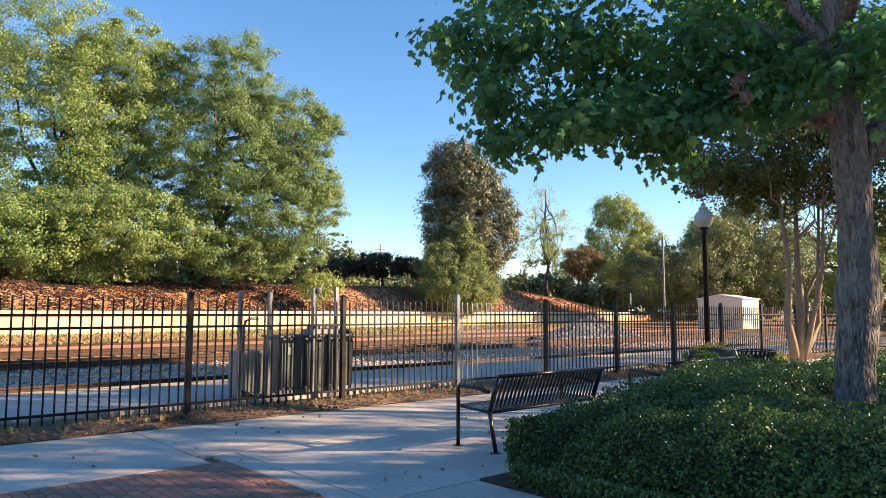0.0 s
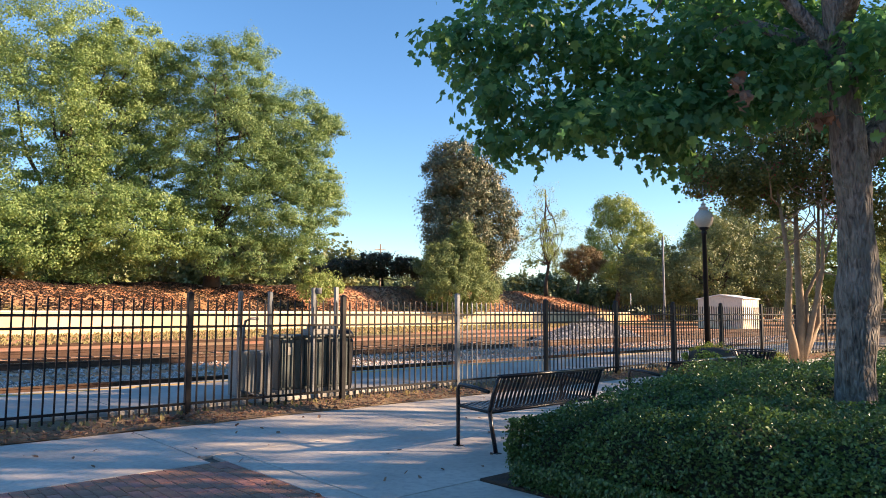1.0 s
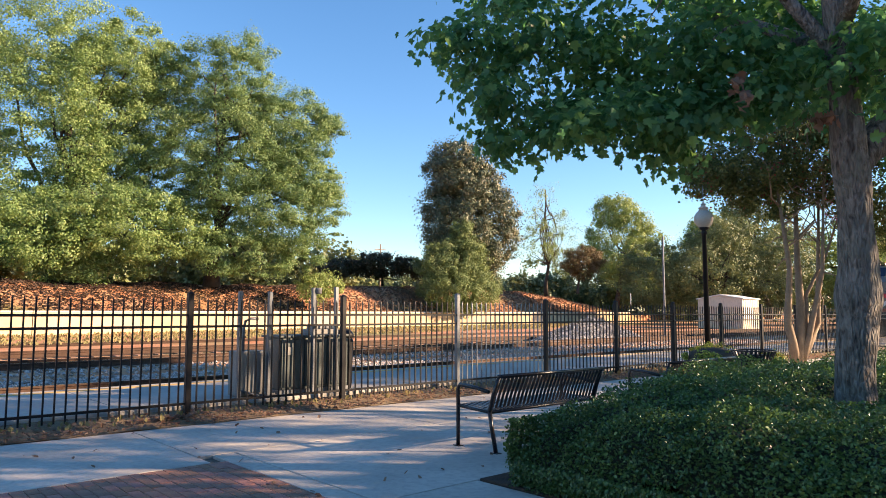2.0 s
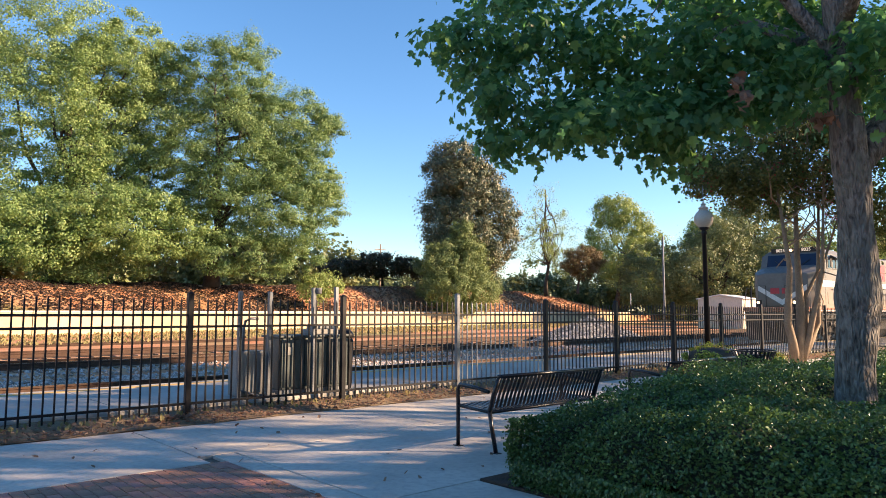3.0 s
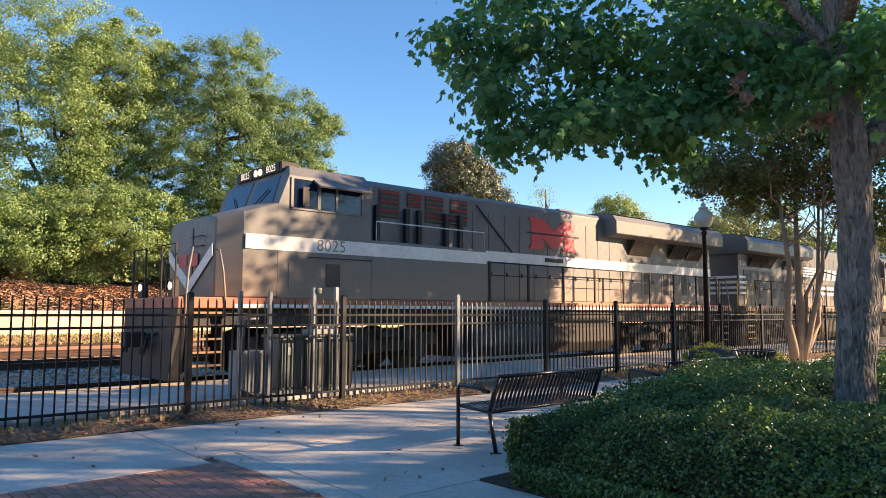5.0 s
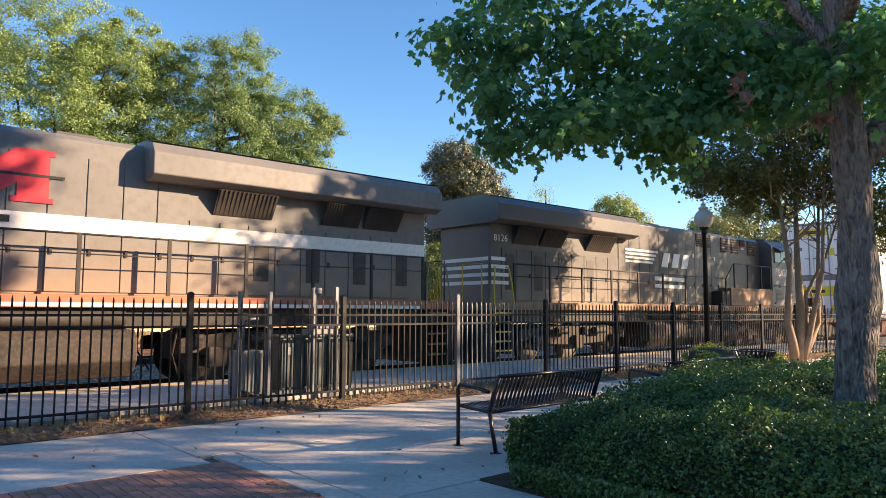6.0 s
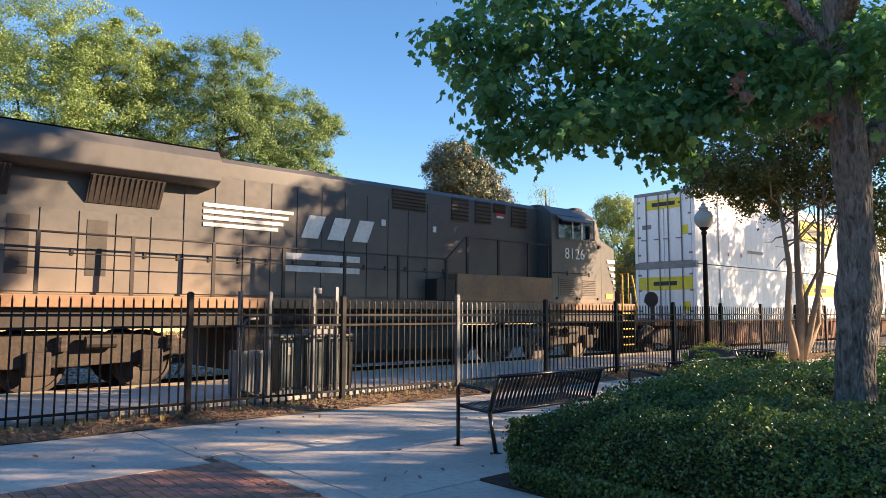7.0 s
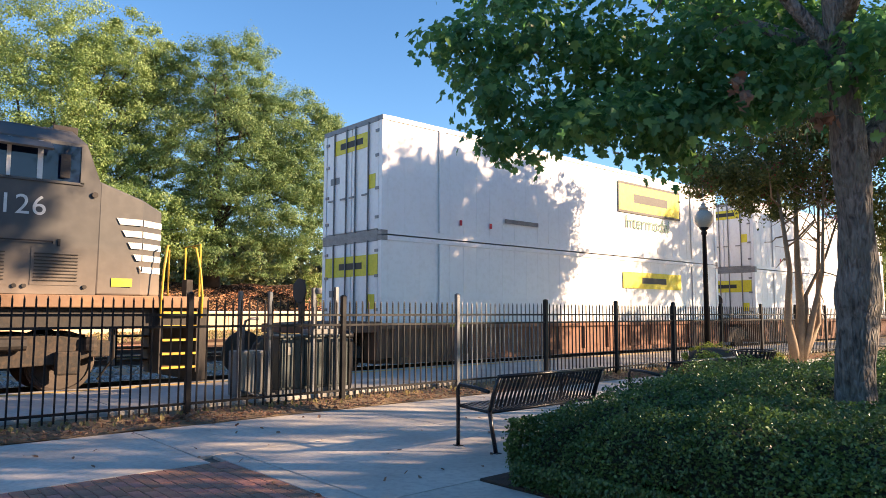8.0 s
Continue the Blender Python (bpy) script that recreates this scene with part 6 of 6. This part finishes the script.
        part("fuel_notice", B().box(8.95, 9.3, near * 1.534 - 0.002, near * 1.534 + 0.003, 1.85, 2.0), T_YEL, t, "yellow notice plate")
    return t


def container(m, label, words):
    """53-foot container: x from 0 to 16.15, doors at x = 0."""
    L, W, H = 16.15, 2.59, 2.896
    t = thing("shipping_container", m, label, "container", "stacked containers")
    h = W / 2
    part("body", B().box(0.06, L - 0.04, -h + 0.03, h - 0.03, 0.1, H - 0.04), C_WHITE, t)
    part("roof", B().box(0.05, L - 0.03, -h + 0.02, h - 0.02, H - 0.038, H - 0.005), C_WHITE, t)
    for s in (-1, 1):
        part("bottom_rail", B().box(0.17, L - 0.17, s * (h - 0.02) - 0.02, s * (h - 0.02) + 0.02, 0.03, 0.16), C_WHITE, t)
        part("top_rail", B().box(0.17, L - 0.17, s * (h - 0.02) - 0.02, s * (h - 0.02) + 0.02, H - 0.11, H), C_WHITE, t)
        n = 33
        for i in range(n):
            x = 0.25 + (L - 0.5) * i / (n - 1)
            if s < 0:
                part("side_rib", B().box(x - 0.035, x + 0.035, s * (h - 0.030) - 0.003, s * (h - 0.030) + 0.003, 0.17, H - 0.115), C_WHITE, t)
        for x in (0.0, L - 0.17):
            part("corner_post", B().box(x, x + 0.16, s * (h - 0.07) - 0.07, s * (h - 0.07) + 0.07, 0.12, H - 0.12), C_WHITE, t, bevel=0.008)
            for z in (0, H - 0.118):
                part("corner_casting", B().box(x, x + 0.178, s * (h - 0.08) - 0.085, s * (h - 0.08) + 0.085, z, z + 0.118), C_STEEL, t, bevel=0.008)
        for x in (1.8, 14.2):
            part("lift_post", B().box(x, x + 0.16, s * h - 0.02, s * h + 0.006, 0.17, H - 0.115), C_WHITE, t)
    for s in (-1, 1):
        d = part("door", B().box(0.012, 0.06, min(s * 0.02, s * 1.13), max(s * 0.02, s * 1.13), 0.16, H - 0.13), C_WHITE, t, bevel=0.008)
        for y in (0.2, 0.75):
            part("lock_rod", B().tube((-0.02, s * y, 0.12), (-0.02, s * y, H - 0.1), 0.022, 7), C_STEEL, d)
            part("handle", B().box(-0.06, -0.03, s * y - 0.02, s * y + 0.22, 1.0, 1.04), C_STEEL, d)
        for z in (0.4, 1.1, 1.9, 2.5):
            part("hinge", B().box(-0.012, 0.012, s * 1.1 - 0.07, s * 1.1 + 0.07, z, z + 0.07), C_STEEL, d)
    part("door_header", B().box(0.0, 0.06, -1.13, 1.13, H - 0.128, H), C_STEEL, t)
    part("door_sill", B().box(0.0, 0.06, -1.13, 1.13, 0.0, 0.15), C_STEEL, t)
    zl = (2.2, 2.58) if words else (1.95, 2.45)
    dp = part("door_panel", B().box(-0.002, 0.009, -0.75 if words else -1.14, 0.75 if words else 1.14, zl[0], zl[1]), C_YELLOW, t, "yellow door panel with dark lettering bar")
    part("lettering_bar", B().box(-0.006, -0.003, -0.5, 0.5, (zl[0] + zl[1]) / 2 - 0.08, (zl[0] + zl[1]) / 2 + 0.08), C_BLACK, dp)
    part("placard", B().box(0.0, 0.009, -1.02, -0.72, 1.15, 1.5), C_YELLOW, t, "small yellow placard")
    part("placard", B().box(0.0, 0.009, 0.55, 0.95, 1.45, 1.62), C_STEEL, t, "small grey data plate")
    y = -h - 0.004
    if words:
        p = part("logo_panel", B().box(9.62, 13.42, y - 0.003, y, 1.53, 2.48), C_YELLOW, t, "black-edged yellow side panel")
        for q in ((9.60, 13.44, 2.44, 2.52), (9.60, 13.44, 1.49, 1.57)):
            part("edge", B().box(q[0], q[1], y - 0.007, y - 0.004, q[2], q[3]), C_BLACK, p)
        for q in ((9.60, 9.66), (13.38, 13.44)):
            part("edge", B().box(q[0], q[1], y - 0.007, y - 0.004, 1.57, 2.44), C_BLACK, p)
        part("lettering_bar", B().box(10.5, 12.6, y - 0.007, y - 0.004, 1.86, 2.16), C_BLACK, p)
        writing("lettering", "Intermodal", 0.62, C_GREEN, t, pose(11.35, y - 0.003, 1.18, 90, 0, 0), "green word on the side", 0.002)
        part("serial_bar", B().box(4.2, 5.6, y - 0.003, y, 0.62, 0.74), C_STEEL, t, "grey serial lettering reduced to a bar")
        for x in (2.5, 3.6):
            part("reflector", B().box(x, x + 0.09, y - 0.004, y, 0.42, 0.56), T_RED, t, "red reflector")
    else:
        p = part("logo_panel", B().box(9.8, 13.4, y - 0.003, y, 1.88, 2.42), C_YELLOW, t, "yellow side panel with dark lettering bar")
        part("lettering_bar", B().box(10.9, 12.4, y - 0.007, y - 0.004, 2.05, 2.25), C_BLACK, p)
    return t


def well_car(m, label):
    """Articulated well car: x = 0 at the leading end of its container."""
    t = thing("well_car", m, label, "rail car", "well cars")
    part("floor", B().box(-0.1, 16.3, -1.25, 1.25, 0.22, 0.33), C_WELL, t)
    for s in (-1, 1):
        part("top_chord", B().box(-0.2, 16.4, s * 1.43 - 0.07, s * 1.43 + 0.07, 1.02, 1.16), C_WELL, t, bevel=0.01)
        part("side_sheet", B().box(-0.2, 16.4, s * 1.40 - 0.015, s * 1.40 + 0.015, 0.36, 1.02), C_WELL, t)
        part("bottom_chord", B().box(0.2, 16.0, s * 1.41 - 0.06, s * 1.41 + 0.06, 0.22, 0.36), C_WELL, t, bevel=0.01)
        for i in range(14):
            x = 0.3 + 15.6 * i / 13
            part("side_post", B().box(x - 0.05, x + 0.05, s * 1.45 - 0.04, s * 1.45 + 0.04, 0.36, 1.02), C_WELL, t)
        part("reflector_strip", B().box(2.0, 2.5, s * 1.502 - 0.004, s * 1.502 + 0.004, 1.05, 1.13), T_YEL, t, "yellow reflector strip")
    for e, xe in ((-1, -0.1), (1, 16.3)):
        part("bulkhead", B().box(min(xe, xe + e * 0.15), max(xe, xe + e * 0.15), -1.5, 1.5, 0.3, 1.2), C_WELL, t, bevel=0.02)
        part("end_platform", B().hexa([(xe + e * 0.15, -1.5, 0.95), (xe + e * 1.9, -0.7, 0.95), (xe + e * 1.9, 0.7, 0.95), (xe + e * 0.15, 1.5, 0.95), (xe + e * 0.15, -1.5, 1.2), (xe + e * 1.9, -0.7, 1.15), (xe + e * 1.9, 0.7, 1.15), (xe + e * 0.15, 1.5, 1.2)]), C_WELL, t, bevel=0.02)
    part("hand_brake", B().lathe([(0.05, 0), (0.28, 0.02), (0.28, 0.05), (0.05, 0.06)], 14), T_FRAME, t, m=pose(-1.6, -0.4, 1.9, 0, -90, 0))
    part("brake_post", B().box(-1.62, -1.52, -0.46, -0.34, 1.16, 2.15), T_FRAME, t)
    xe = -1.55
    tr = part("truck", B().box(xe - 0.3, xe + 0.3, -1.0, 1.0, 0.45, 0.8), T_TRUCK, t)
    for s in (-1, 1):
        pr = [(xe - 1.2, 0.36), (xe - 0.7, 0.36), (xe - 0.4, 0.25), (xe + 0.4, 0.25), (xe + 0.7, 0.36), (xe + 1.2, 0.36), (xe + 1.2, 0.6), (xe + 0.5, 0.85), (xe - 0.5, 0.85), (xe - 1.2, 0.6)]
        part("side_frame", B().prism(pr, "y", s * 1.0 - 0.08, s * 1.0 + 0.08), T_TRUCK, tr, bevel=0.02)
    for ax in (-0.89, 0.89):
        wheelset(t, xe + ax, 0.48)
    return t


def build_train():
    out = []
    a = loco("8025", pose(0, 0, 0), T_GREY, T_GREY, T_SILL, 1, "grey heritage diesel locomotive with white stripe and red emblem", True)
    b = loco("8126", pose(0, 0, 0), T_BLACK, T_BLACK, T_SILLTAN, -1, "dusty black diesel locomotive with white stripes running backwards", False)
    out += [(a, -22.65, 0.0, 180), (b, 0.0, 0.0, 0)]
    w = well_car(pose(0, 0, 0), "rust brown double-stack well car")
    w2 = copy_thing(w, pose(0, 0, 0))
    n = sum(1 for o, _, _ in WHEELS if o.parent == w)
    for o in w2.children:
        if o.name.startswith("wheelset"):
            WHEELS.append((o, o.matrix_basis.translation.x, 0.48))
    low = container(pose(0, 0, 0), "white container with a yellow band, lower in the stack", False)
    high = container(pose(0, 0, 0), "white container with a framed yellow panel, upper in the stack", True)
    low2, high2 = copy_thing(low, pose(0, 0, 0)), copy_thing(high, pose(0, 0, 0))
    for k, (ww, lo, hi) in enumerate(((w, low, high), (w2, low2, high2))):
        x = 14.95 + 19.3 * k
        out += [(ww, x, 0.0, 0), (lo, x, 0.34, 0), (hi, x, 0.34 + 2.90, 0)]
    return out


TRAIN = build_train()


def motions():
    for ob, dx, z, rz in TRAIN:
        walk(ob, [(0.5 * i, pose(X_AT_62 + dx + (6.2 - 0.5 * i) * SPEED, TRACK_Y, z, 0, 0, rz)) for i in range(17)])
    for o, x, r in WHEELS:
        turn = 1 if abs(o.parent.matrix_basis.to_euler().z) > 1 else -1
        step = math.degrees(SPEED / 30 / r) * turn
        walk(o, [(i / 30, pose(x, 0, r, 0, step * i, 0)) for i in range(241)])


motions()
